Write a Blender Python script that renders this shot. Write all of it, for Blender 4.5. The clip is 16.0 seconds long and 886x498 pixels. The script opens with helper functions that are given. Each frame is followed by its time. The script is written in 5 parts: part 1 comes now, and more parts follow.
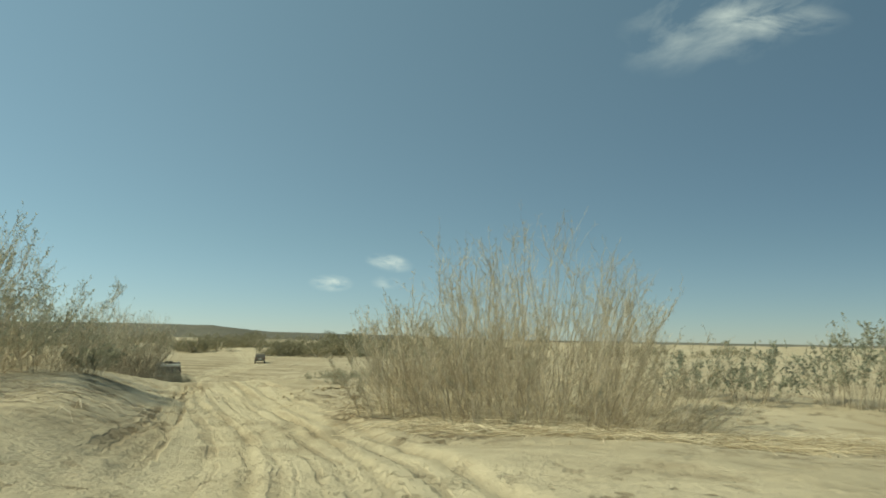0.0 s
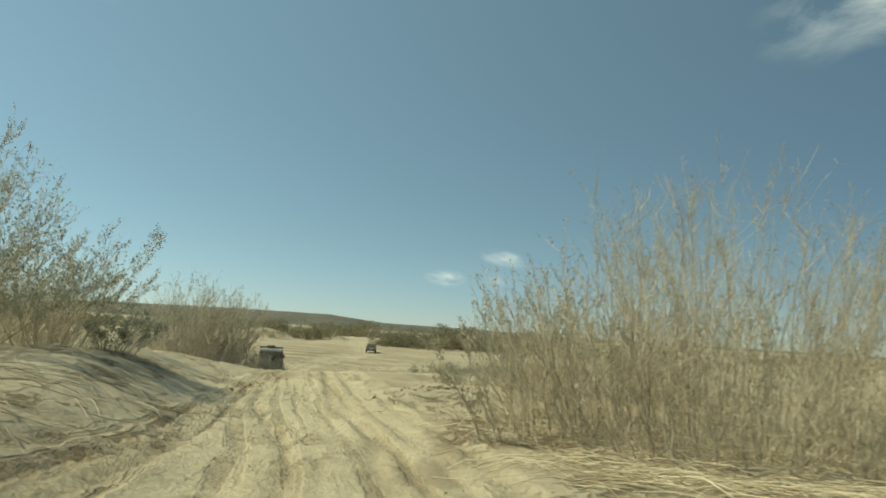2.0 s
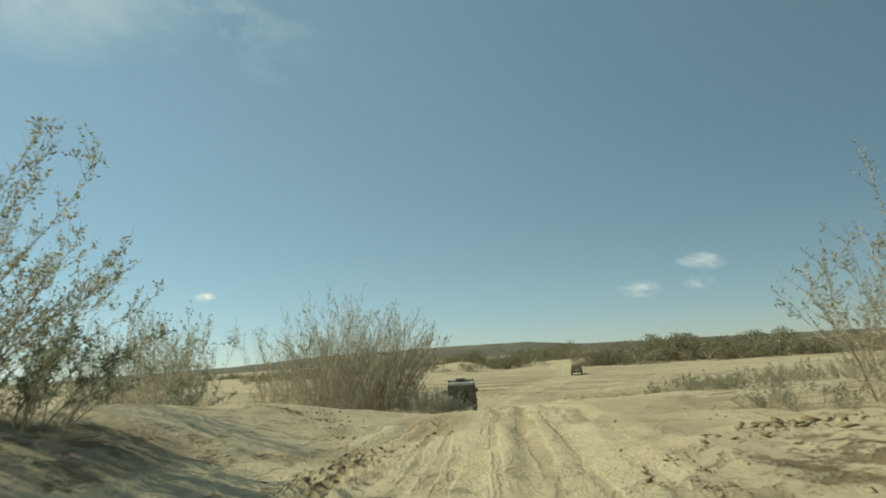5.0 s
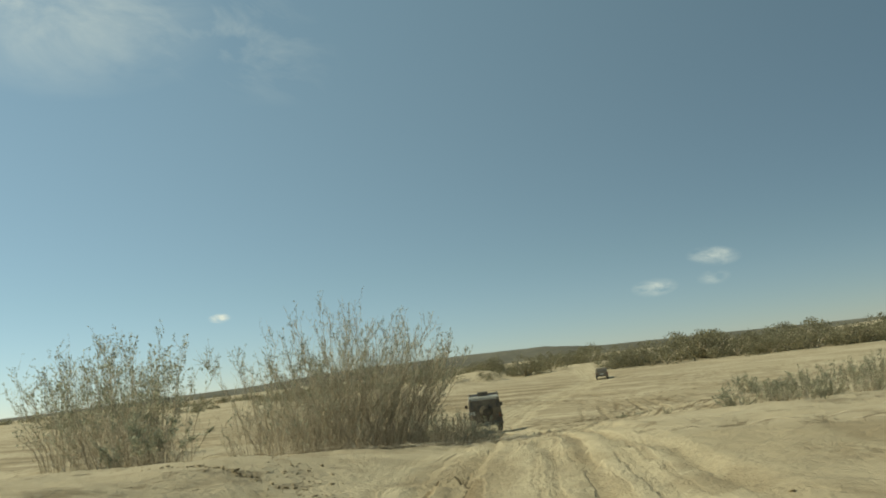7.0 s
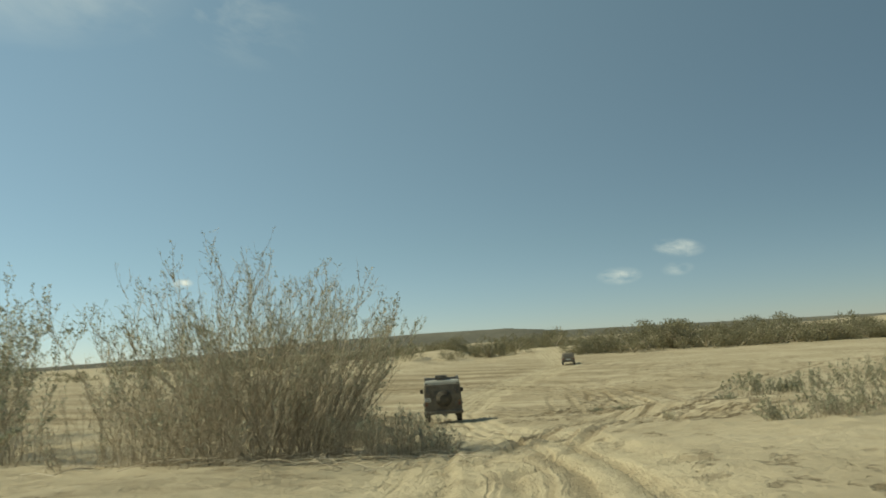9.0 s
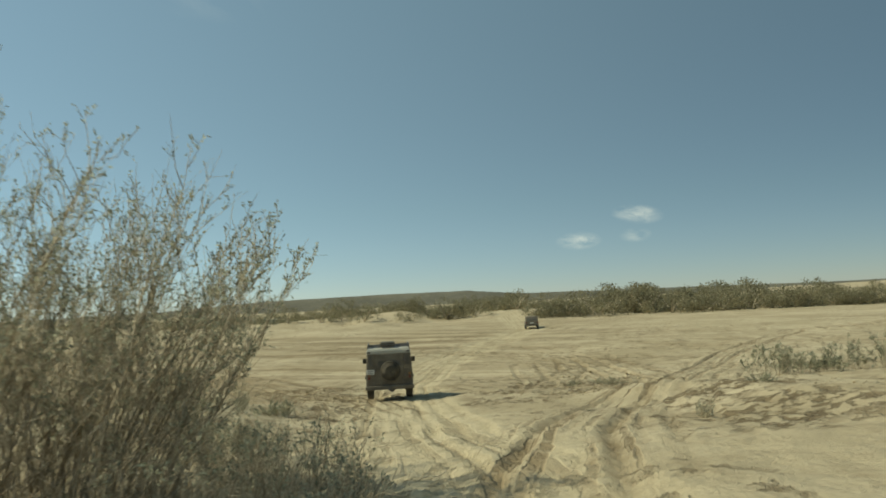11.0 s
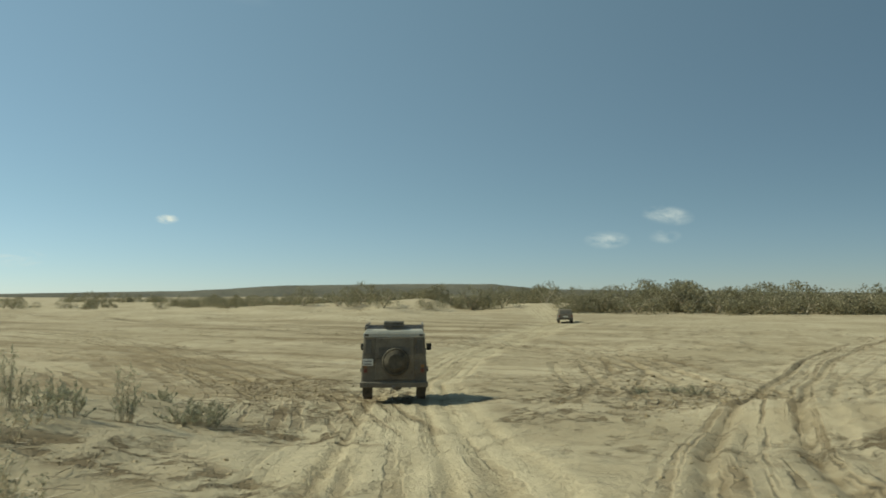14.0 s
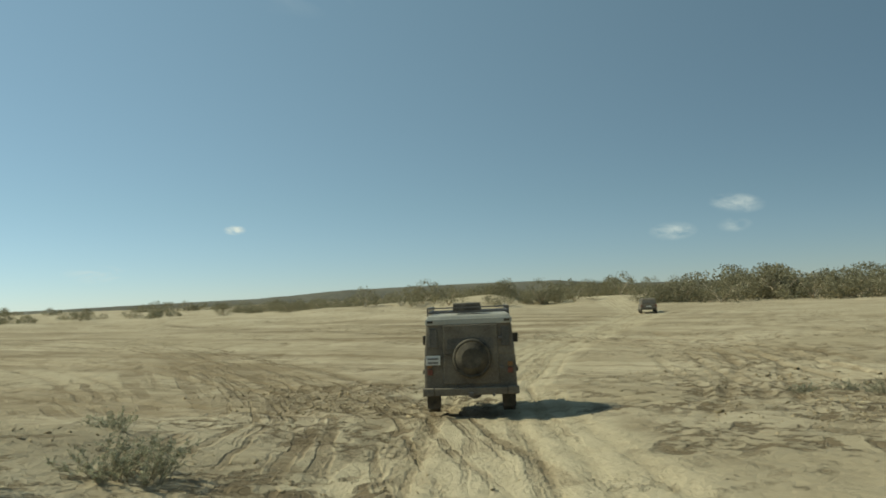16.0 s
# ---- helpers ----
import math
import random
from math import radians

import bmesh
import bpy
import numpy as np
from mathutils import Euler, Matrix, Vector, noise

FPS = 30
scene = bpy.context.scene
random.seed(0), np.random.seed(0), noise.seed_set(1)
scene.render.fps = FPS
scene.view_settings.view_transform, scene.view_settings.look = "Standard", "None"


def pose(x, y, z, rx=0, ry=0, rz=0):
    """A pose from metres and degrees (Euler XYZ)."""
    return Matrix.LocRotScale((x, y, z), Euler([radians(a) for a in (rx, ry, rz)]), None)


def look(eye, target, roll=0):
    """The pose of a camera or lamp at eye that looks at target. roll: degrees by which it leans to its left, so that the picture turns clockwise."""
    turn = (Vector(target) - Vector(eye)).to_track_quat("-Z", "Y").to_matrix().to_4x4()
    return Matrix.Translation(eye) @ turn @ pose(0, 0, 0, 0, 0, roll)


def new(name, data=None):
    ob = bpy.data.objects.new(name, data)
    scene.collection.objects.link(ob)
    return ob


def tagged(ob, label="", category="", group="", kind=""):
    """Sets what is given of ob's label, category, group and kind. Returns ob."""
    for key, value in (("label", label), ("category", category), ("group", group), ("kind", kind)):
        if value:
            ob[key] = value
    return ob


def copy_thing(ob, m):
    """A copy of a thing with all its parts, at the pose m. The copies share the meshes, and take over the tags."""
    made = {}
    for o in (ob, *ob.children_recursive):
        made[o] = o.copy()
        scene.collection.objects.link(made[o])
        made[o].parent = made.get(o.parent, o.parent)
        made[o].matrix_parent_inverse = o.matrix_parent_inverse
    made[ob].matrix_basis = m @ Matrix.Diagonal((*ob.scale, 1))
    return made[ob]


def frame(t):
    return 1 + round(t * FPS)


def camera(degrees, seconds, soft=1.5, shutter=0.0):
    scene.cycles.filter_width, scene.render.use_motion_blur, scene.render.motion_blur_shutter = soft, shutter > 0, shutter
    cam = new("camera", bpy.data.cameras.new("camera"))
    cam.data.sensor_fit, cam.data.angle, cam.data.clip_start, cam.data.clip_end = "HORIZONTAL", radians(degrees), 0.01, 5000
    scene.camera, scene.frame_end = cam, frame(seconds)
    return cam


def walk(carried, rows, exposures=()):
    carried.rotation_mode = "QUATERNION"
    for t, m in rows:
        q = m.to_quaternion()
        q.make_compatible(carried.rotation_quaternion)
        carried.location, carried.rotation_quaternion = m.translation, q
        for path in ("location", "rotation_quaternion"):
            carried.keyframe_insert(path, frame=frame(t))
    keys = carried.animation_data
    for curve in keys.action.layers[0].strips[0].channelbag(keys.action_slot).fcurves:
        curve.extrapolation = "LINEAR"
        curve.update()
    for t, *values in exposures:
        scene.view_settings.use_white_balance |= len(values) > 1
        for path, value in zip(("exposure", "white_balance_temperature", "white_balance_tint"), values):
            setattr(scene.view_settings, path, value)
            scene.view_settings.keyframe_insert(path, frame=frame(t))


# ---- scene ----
cam = camera(64.0, 16.0, soft=1.8, shutter=0.4)

PATH = [
    (0, (1.265, -0.078, 2.635), (1.174, 1.904, 2.886), 1),
    (0.5, (1.047, 1.508, 2.573), (0.900, 3.488, 2.808), 1.3),
    (1, (0.771, 3.179, 2.502), (0.543, 5.154, 2.722), 1.3),
    (1.5, (0.424, 4.906, 2.420), (0.118, 6.870, 2.641), 2.3),
    (2, (0.018, 6.656, 2.323), (-0.392, 8.600, 2.552), 3.5),
    (2.5, (-0.453, 8.447, 2.211), (-0.962, 10.368, 2.435), 2.3),
    (3, (-1.004, 10.258, 2.095), (-1.625, 12.146, 2.318), 2.6),
    (3.5, (-1.612, 12.012, 1.988), (-2.334, 13.863, 2.216), 2.3),
    (4, (-2.228, 13.643, 1.887), (-3.026, 15.463, 2.114), 0.6),
    (4.5, (-2.822, 15.162, 1.784), (-3.679, 16.948, 2.058), -1.7),
    (7, (-5.600, 20.501, 2.005), (-6.516, 22.248, 2.335), -6.6),
    (7.5, (-6.128, 21.724, 2.005), (-7.032, 23.482, 2.310), -5.8),
    (8, (-6.661, 22.960, 2.012), (-7.547, 24.727, 2.314), -5.6),
    (10.5, (-10.043, 30.697, 2.036), (-10.839, 32.525, 2.201), -1.3),
    (11, (-10.598, 32.331, 1.916), (-11.356, 34.175, 2.065), -2.9),
    (11.5, (-11.149, 33.836, 1.794), (-11.915, 35.679, 1.918), -1.9),
    (12, (-11.708, 35.136, 1.683), (-12.470, 36.979, 1.831), -1.9),
    (12.5, (-12.250, 36.257, 1.578), (-12.997, 38.112, 1.597), -1.7),
    (13, (-12.746, 37.343, 1.453), (-13.522, 39.184, 1.551), 1),
    (13.5, (-13.291, 38.564, 1.311), (-14.085, 40.392, 1.480), -0.2),
    (14, (-13.973, 39.942, 1.170), (-14.800, 41.758, 1.300), -0.1),
    (14.5, (-14.726, 41.354, 1.022), (-15.595, 43.151, 1.152), -1.8),
    (15, (-15.479, 42.702, 0.865), (-16.383, 44.480, 1.010), -1.75),
    (15.5, (-16.246, 43.980, 0.704), (-17.199, 45.731, 0.847), -3.2),
    (16, (-17.035, 45.214, 0.536), (-18.017, 46.951, 0.670), -2.3),
]
walk(cam, [(t, look(eye, target, roll)) for t, eye, target, roll in PATH], exposures=[(0, 0.44, 7350, -11), (3, 0.42, 7350, -11), (4.5, 0.36, 7350, -11), (7, 0.20, 7600, -7), (12, 0.22, 7450, -7), (13.5, 0.16, 7100, -7), (16, 0.14, 7100, -7)])

# ---- sky and sun ----
SUN_AZ, SUN_EL = radians(112), radians(44)          # azimuth counted to the left of +y
to_sun = Vector((-math.sin(SUN_AZ) * math.cos(SUN_EL), math.cos(SUN_AZ) * math.cos(SUN_EL), math.sin(SUN_EL)))
world = bpy.data.worlds.new("sky")
scene.world = world
world.use_nodes = True
wt = world.node_tree
sky = wt.nodes.new("ShaderNodeTexSky")
sky.sky_type = "NISHITA"
sky.sun_disc = False
sky.sun_elevation = SUN_EL
sky.sun_rotation = -SUN_AZ
sky.air_density, sky.dust_density, sky.ozone_density = 0.65, 0.05, 2.2
haze = wt.nodes.new("ShaderNodeMix")
haze.data_type = "RGBA"
haze.inputs["Factor"].default_value = 0.25
haze.inputs[7].default_value = (2.65, 4.1, 5.15, 1)          # thin pale haze over the whole sky
wt.links.new(sky.outputs[0], haze.inputs[6])
# the haze scatters more light on the side of the sun
way = wt.nodes.new("ShaderNodeTexCoord")
toward = wt.nodes.new("ShaderNodeVectorMath")
toward.operation = "DOT_PRODUCT"
toward.inputs[1].default_value = to_sun
wt.links.new(way.outputs["Generated"], toward.inputs[0])
def sky_range(value, lo, hi, out_lo, out_hi):
    r = wt.nodes.new("ShaderNodeMapRange")
    for socket, v in (("From Min", lo), ("From Max", hi), ("To Min", out_lo), ("To Max", out_hi)):
        r.inputs[socket].default_value = v
    wt.links.new(value, r.inputs["Value"])
    return r.outputs[0]


def sky_mix(kind, fac, one, two):
    n = wt.nodes.new("ShaderNodeMix")
    n.data_type, n.blend_type, n.clamp_result = "RGBA", kind, False
    for socket, v in ((n.inputs["Factor"], fac), (n.inputs[6], one), (n.inputs[7], two)):
        if isinstance(v, (int, float)):
            socket.default_value = v
        elif isinstance(v, tuple):
            socket.default_value = (*v, 1)
        else:
            wt.links.new(v, socket)
    return n.outputs[2]


rise = wt.nodes.new("ShaderNodeSeparateXYZ")
wt.links.new(way.outputs["Generated"], rise.inputs[0])
deep = sky_mix("MULTIPLY", sky_range(rise.outputs["Z"], 0.08, 0.58, 0.0, 1.0), haze.outputs[2], (0.58, 0.70, 0.84))          # deeper blue higher up
clear = wt.nodes.new("ShaderNodeVectorMath")
clear.operation = "SCALE"
wt.links.new(deep, clear.inputs[0])
wt.links.new(sky_range(toward.outputs["Value"], -0.6, 0.9, 0.55, 1.20), clear.inputs["Scale"])
veil = sky_mix("ADD", sky_range(toward.outputs["Value"], -0.5, 0.9, 0.0, 1.0), clear.outputs[0], (1.45, 1.95, 2.2))
dusty = sky_mix("MULTIPLY", sky_range(rise.outputs["Z"], 0.0, 0.13, 1.0, 0.0), veil, (1.0, 0.975, 1.07))          # dust low over the horizon
wt.links.new(dusty, wt.nodes["Background"].inputs[0])
wt.nodes["Background"].inputs[1].default_value = 0.079
sun = new("sun", bpy.data.lights.new("sun", "SUN"))
sun.data.energy, sun.data.angle, sun.data.color = 3.4, radians(0.6), (1.0, 0.94, 0.84)
sun.matrix_world = look(to_sun * 100, (0, 0, 0))


# ---- materials ----
def material(name, base, rough=0.8, metal=0.0, spread=0.25, scale=6.0, fine=60.0, bump=0.0, bump_scale=40.0, tint=None, island=False, spec=0.3, through_light=0.0):
    """A surface with broad blotches and fine grain over a base colour."""
    m = bpy.data.materials.new(name)
    m.use_nodes = True
    nt = m.node_tree
    b = nt.nodes["Principled BSDF"]
    b.inputs["Roughness"].default_value = rough
    b.inputs["Metallic"].default_value = metal
    b.inputs["Specular IOR Level"].default_value = spec
    tc = nt.nodes.new("ShaderNodeTexCoord")
    big = nt.nodes.new("ShaderNodeTexNoise")
    big.inputs["Scale"].default_value, big.inputs["Detail"].default_value = scale, 5
    small = nt.nodes.new("ShaderNodeTexNoise")
    small.inputs["Scale"].default_value, small.inputs["Detail"].default_value = fine, 3
    nt.links.new(tc.outputs["Object"], big.inputs["Vector"])
    nt.links.new(tc.outputs["Object"], small.inputs["Vector"])
    ramp = nt.nodes.new("ShaderNodeValToRGB")
    second = tint or tuple(min(1, c * (1 + spread)) for c in base)
    ramp.color_ramp.elements[0].position, ramp.color_ramp.elements[1].position = 0.3, 0.7
    ramp.color_ramp.elements[0].color = (*[c * (1 - spread) for c in base], 1)
    ramp.color_ramp.elements[1].color = (*second, 1)
    add = nt.nodes.new("ShaderNodeMath")
    add.operation = "MULTIPLY_ADD"
    add.inputs[1].default_value = 0.45
    nt.links.new(small.outputs["Fac"], add.inputs[0])
    half = nt.nodes.new("ShaderNodeMath")
    half.operation = "MULTIPLY_ADD"
    half.inputs[1].default_value, half.inputs[2].default_value = 0.75, -0.1
    nt.links.new(big.outputs["Fac"], half.inputs[0])
    nt.links.new(half.outputs[0], add.inputs[2])
    if island:
        geo = nt.nodes.new("ShaderNodeNewGeometry")
        mix = nt.nodes.new("ShaderNodeMath")
        mix.operation = "MULTIPLY_ADD"
        mix.inputs[1].default_value = 0.6
        sub = nt.nodes.new("ShaderNodeMath")
        sub.operation = "ADD"
        sub.inputs[1].default_value = -0.3
        nt.links.new(geo.outputs["Random Per Island"], mix.inputs[0])
        nt.links.new(add.outputs[0], sub.inputs[0])
        nt.links.new(sub.outputs[0], mix.inputs[2])
        nt.links.new(mix.outputs[0], ramp.inputs["Fac"])
    else:
        nt.links.new(add.outputs[0], ramp.inputs["Fac"])
    nt.links.new(ramp.outputs["Color"], b.inputs["Base Color"])
    if bump:
        bt = nt.nodes.new("ShaderNodeTexNoise")
        bt.inputs["Scale"].default_value, bt.inputs["Detail"].default_value = bump_scale, 6
        nt.links.new(tc.outputs["Object"], bt.inputs["Vector"])
        bn = nt.nodes.new("ShaderNodeBump")
        bn.inputs["Strength"].default_value, bn.inputs["Distance"].default_value = 1.0, bump
        nt.links.new(bt.outputs["Fac"], bn.inputs["Height"])
        nt.links.new(bn.outputs["Normal"], b.inputs["Normal"])
    if through_light:
        tr = nt.nodes.new("ShaderNodeBsdfTranslucent")
        nt.links.new(ramp.outputs["Color"], tr.inputs["Color"])
        ms = nt.nodes.new("ShaderNodeMixShader")
        ms.inputs[0].default_value = through_light
        nt.links.new(b.outputs[0], ms.inputs[1])
        nt.links.new(tr.outputs[0], ms.inputs[2])
        nt.links.new(ms.outputs[0], nt.nodes["Material Output"].inputs["Surface"])
    return m


def sand_material():
    """Dry sand: broad tone, crusted darker patches, damp streaks low on the river bed, grain and crumbs in the relief."""
    m = bpy.data.materials.new("sand")
    m.use_nodes = True
    nt = m.node_tree
    b = nt.nodes["Principled BSDF"]
    b.inputs["Roughness"].default_value = 0.95
    b.inputs["Specular IOR Level"].default_value = 0.1
    tc = nt.nodes.new("ShaderNodeTexCoord")

    def noise_tex(scale, detail=5.0, rough=0.55, stretch=None, turn=0.0):
        n = nt.nodes.new("ShaderNodeTexNoise")
        n.inputs["Scale"].default_value, n.inputs["Detail"].default_value, n.inputs["Roughness"].default_value = scale, detail, rough
        if stretch:
            mp = nt.nodes.new("ShaderNodeMapping")
            mp.inputs["Scale"].default_value = stretch
            mp.inputs["Rotation"].default_value = (0, 0, turn)
            nt.links.new(tc.outputs["Object"], mp.inputs["Vector"])
            nt.links.new(mp.outputs[0], n.inputs["Vector"])
        else:
            nt.links.new(tc.outputs["Object"], n.inputs["Vector"])
        return n.outputs["Fac"]

    def span(value, lo, hi, out=1.0):
        r = nt.nodes.new("ShaderNodeMapRange")
        r.inputs["From Min"].default_value, r.inputs["From Max"].default_value, r.inputs["To Max"].default_value = lo, hi, out
        nt.links.new(value, r.inputs["Value"])
        return r.outputs[0]

    def times(p, q):
        n = nt.nodes.new("ShaderNodeMath")
        n.operation = "MULTIPLY"
        nt.links.new(p, n.inputs[0])
        nt.links.new(q, n.inputs[1])
        return n.outputs[0]

    def blend(fac, one, two):
        n = nt.nodes.new("ShaderNodeMix")
        n.data_type = "RGBA"
        nt.links.new(fac, n.inputs["Factor"])
        for socket, c in ((n.inputs[6], one), (n.inputs[7], two)):
            if isinstance(c, tuple):
                socket.default_value = (*c, 1)
            else:
                nt.links.new(c, socket)
        return n.outputs[2]

    col = blend(span(noise_tex(0.15), 0.35, 0.65), (0.385, 0.315, 0.205), (0.49, 0.41, 0.28))
    crust = times(span(noise_tex(1.3, 8, 0.68), 0.50, 0.66), span(noise_tex(0.22, 3), 0.40, 0.60, 0.6))
    col = blend(crust, col, (0.24, 0.19, 0.12))
    grains = span(noise_tex(14, 4, 0.7), 0.56, 0.74, 0.4)
    col = blend(grains, col, (0.28, 0.215, 0.125))
    sep = nt.nodes.new("ShaderNodeSeparateXYZ")
    nt.links.new(tc.outputs["Object"], sep.inputs[0])
    low = span(sep.outputs["Z"], -1.5, -2.1)
    streak = times(span(noise_tex(1.0, 4, 0.6, (0.016, 0.30, 0.0), 0.10), 0.44, 0.58), times(span(noise_tex(0.035, 2), 0.30, 0.50, 0.75), span(sep.outputs["X"], -14.0, -40.0)))
    col = blend(times(streak, low), col, (0.21, 0.155, 0.09))
    thin = times(span(noise_tex(1.0, 5, 0.65, (0.035, 1.15, 0.0), 0.06), 0.50, 0.58), span(noise_tex(0.05, 2), 0.42, 0.56, 0.45))
    col = blend(times(thin, low), col, (0.20, 0.148, 0.085))
    # crumbled dark flecks where wheels broke the crust
    fleck_mask = span(noise_tex(0.17, 3), 0.44, 0.58, 0.8)
    fleck = times(span(noise_tex(1.9, 7, 0.72, (1.0, 0.6, 1.0), 0.5), 0.545, 0.60), fleck_mask)
    col = blend(fleck, col, (0.205, 0.155, 0.092))
    # old wheel lines that fan out over the bed from where the bank ends
    def calc(op, p, q=None):
        n = nt.nodes.new("ShaderNodeMath")
        n.operation = op
        for socket, c in zip(n.inputs, (p, q)):
            if c is None:
                continue
            if isinstance(c, (int, float)):
                socket.default_value = c
            else:
                nt.links.new(c, socket)
        return n.outputs[0]

    ex, ey = calc("ADD", sep.outputs["X"], 22.0), calc("SUBTRACT", sep.outputs["Y"], 51.0)
    ang = calc("ARCTAN2", ex, ey)
    far_off = calc("SQRT", calc("ADD", calc("MULTIPLY", ex, ex), calc("MULTIPLY", ey, ey)))
    wavy = calc("ADD", calc("MULTIPLY", ang, 34.0), calc("MULTIPLY", noise_tex(0.12, 2), 1.6))
    fan_at = nt.nodes.new("ShaderNodeCombineXYZ")
    nt.links.new(wavy, fan_at.inputs[0])
    nt.links.new(calc("MULTIPLY", far_off, 0.05), fan_at.inputs[1])
    fan_noise = nt.nodes.new("ShaderNodeTexNoise")
    fan_noise.inputs["Scale"].default_value, fan_noise.inputs["Detail"].default_value = 1.0, 4.0
    nt.links.new(fan_at.outputs[0], fan_noise.inputs["Vector"])
    fan = times(span(fan_noise.outputs["Fac"], 0.49, 0.55), span(noise_tex(0.25, 5, 0.65), 0.38, 0.60))
    fan = times(times(fan, times(span(ang, -0.70, -0.95), span(ang, -1.95, -1.5))), times(span(far_off, 5.0, 9.0), span(far_off, 50.0, 30.0, 0.8)))
    col = blend(fan, col, (0.20, 0.15, 0.09))
    # dry sand thrown up fresh along the used track
    fresh = nt.nodes.new("ShaderNodeAttribute")
    fresh.attribute_name = "lane_across"
    fresh_band = times(span(calc("ABSOLUTE", fresh.outputs["Fac"]), 2.7, 1.7, 0.6), span(noise_tex(0.6, 4, 0.6), 0.25, 0.5))
    col = blend(fresh_band, col, (0.54, 0.455, 0.305))
    # fine tread lines along the two used tracks
    treads = []
    for lane_name, half, amount in (("lane", 2.1, 0.4), ("fork", 1.5, 0.85), ("edge", 0.9, 0.9), ("fan", 3.0, 0.9), ("arc", 3.4, 0.75)):
        across, along = nt.nodes.new("ShaderNodeAttribute"), nt.nodes.new("ShaderNodeAttribute")
        across.attribute_name, along.attribute_name = lane_name + "_across", lane_name + "_along"
        spot = nt.nodes.new("ShaderNodeCombineXYZ")
        nt.links.new(calc("ADD", calc("MULTIPLY", across.outputs["Fac"], 3.4), calc("MULTIPLY", noise_tex(1.1, 4, 0.6), 0.7)), spot.inputs[0])
        nt.links.new(calc("MULTIPLY", along.outputs["Fac"], 0.07), spot.inputs[1])
        line_noise = nt.nodes.new("ShaderNodeTexNoise")
        line_noise.inputs["Scale"].default_value, line_noise.inputs["Detail"].default_value = 1.0, 3.0
        nt.links.new(spot.outputs[0], line_noise.inputs["Vector"])
        near_line = times(span(calc("ABSOLUTE", across.outputs["Fac"]), half, half - 0.5, amount), span(along.outputs["Fac"], 0.5, 5.0))
        tread = times(times(span(line_noise.outputs["Fac"], 0.52, 0.585), near_line), span(noise_tex(0.9, 6, 0.65), 0.36, 0.52))
        col = blend(tread, col, (0.215, 0.162, 0.097))
        treads.append(tread)
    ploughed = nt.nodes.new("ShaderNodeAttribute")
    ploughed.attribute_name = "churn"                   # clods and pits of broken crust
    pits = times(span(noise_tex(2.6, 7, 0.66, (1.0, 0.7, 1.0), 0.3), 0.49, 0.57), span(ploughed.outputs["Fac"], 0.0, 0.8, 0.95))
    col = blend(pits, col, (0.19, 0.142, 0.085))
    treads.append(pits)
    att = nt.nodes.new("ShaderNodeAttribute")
    att.attribute_name = "sunken_tone"                       # darker colour where wheel ruts and slips sink into the sand
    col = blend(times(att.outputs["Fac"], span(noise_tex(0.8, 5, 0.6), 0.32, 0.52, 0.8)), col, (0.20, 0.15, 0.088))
    nt.links.new(col, b.inputs["Base Color"])
    height_sum = nt.nodes.new("ShaderNodeMath")
    height_sum.operation = "MULTIPLY_ADD"
    height_sum.inputs[1].default_value = 0.35
    nt.links.new(noise_tex(16, 5, 0.65), height_sum.inputs[0])
    nt.links.new(noise_tex(3.5, 8, 0.62), height_sum.inputs[2])
    bn = nt.nodes.new("ShaderNodeBump")
    bn.inputs["Strength"].default_value, bn.inputs["Distance"].default_value = 1.0, 0.075
    dug = calc("ADD", calc("MULTIPLY", fleck, 0.45), calc("MULTIPLY", fan, 0.6))
    for tread in treads:
        dug = calc("ADD", dug, calc("MULTIPLY", tread, 0.6))
    nt.links.new(calc("SUBTRACT", height_sum.outputs[0], dug), bn.inputs["Height"])
    nt.links.new(bn.outputs["Normal"], b.inputs["Normal"])
    return m


M_SAND = sand_material()
M_STRAW = material("straw_stems", (0.51, 0.395, 0.235), 0.75, spread=0.3, scale=1.2, fine=20, tint=(0.70, 0.59, 0.40), island=True)
M_BARK = material("willow_bark", (0.41, 0.335, 0.225), 0.8, spread=0.35, scale=1.2, fine=20, tint=(0.59, 0.50, 0.37), island=True)
M_WAND = material("pale_willow_bark", (0.45, 0.37, 0.25), 0.8, spread=0.3, scale=1.2, fine=20, tint=(0.63, 0.54, 0.40), island=True)
M_LEAF_PALE = material("pale_leaves", (0.36, 0.335, 0.225), 0.6, spread=0.3, scale=1.5, fine=15, tint=(0.51, 0.47, 0.34), island=True, through_light=0.45)
M_LEAF = material("olive_leaves", (0.315, 0.32, 0.225), 0.6, spread=0.35, scale=1.5, fine=15, tint=(0.485, 0.485, 0.36), island=True, through_light=0.5)
M_LEAF_FAR = material("wood_leaves", (0.25, 0.225, 0.135), 0.7, spread=0.25, scale=0.4, fine=4, tint=(0.33, 0.295, 0.18), island=True, through_light=0.4)
M_WEED = material("weed_leaves", (0.34, 0.325, 0.22), 0.6, spread=0.3, scale=3, fine=30, tint=(0.47, 0.46, 0.32), island=True, through_light=0.45)
M_CRUST = material("damp_sand_crust", (0.30, 0.235, 0.135), 0.95, spread=0.3, scale=3, fine=40, tint=(0.42, 0.33, 0.20), island=True, bump=0.01)
M_PAINT = material("dusty_grey_paint", (0.15, 0.129, 0.098), 0.9, spread=0.3, scale=2.0, fine=30, tint=(0.235, 0.20, 0.15))
M_PALE_PAINT = material("dusty_pale_paint", (0.42, 0.40, 0.34), 0.5, spread=0.15, scale=2.0, fine=30)
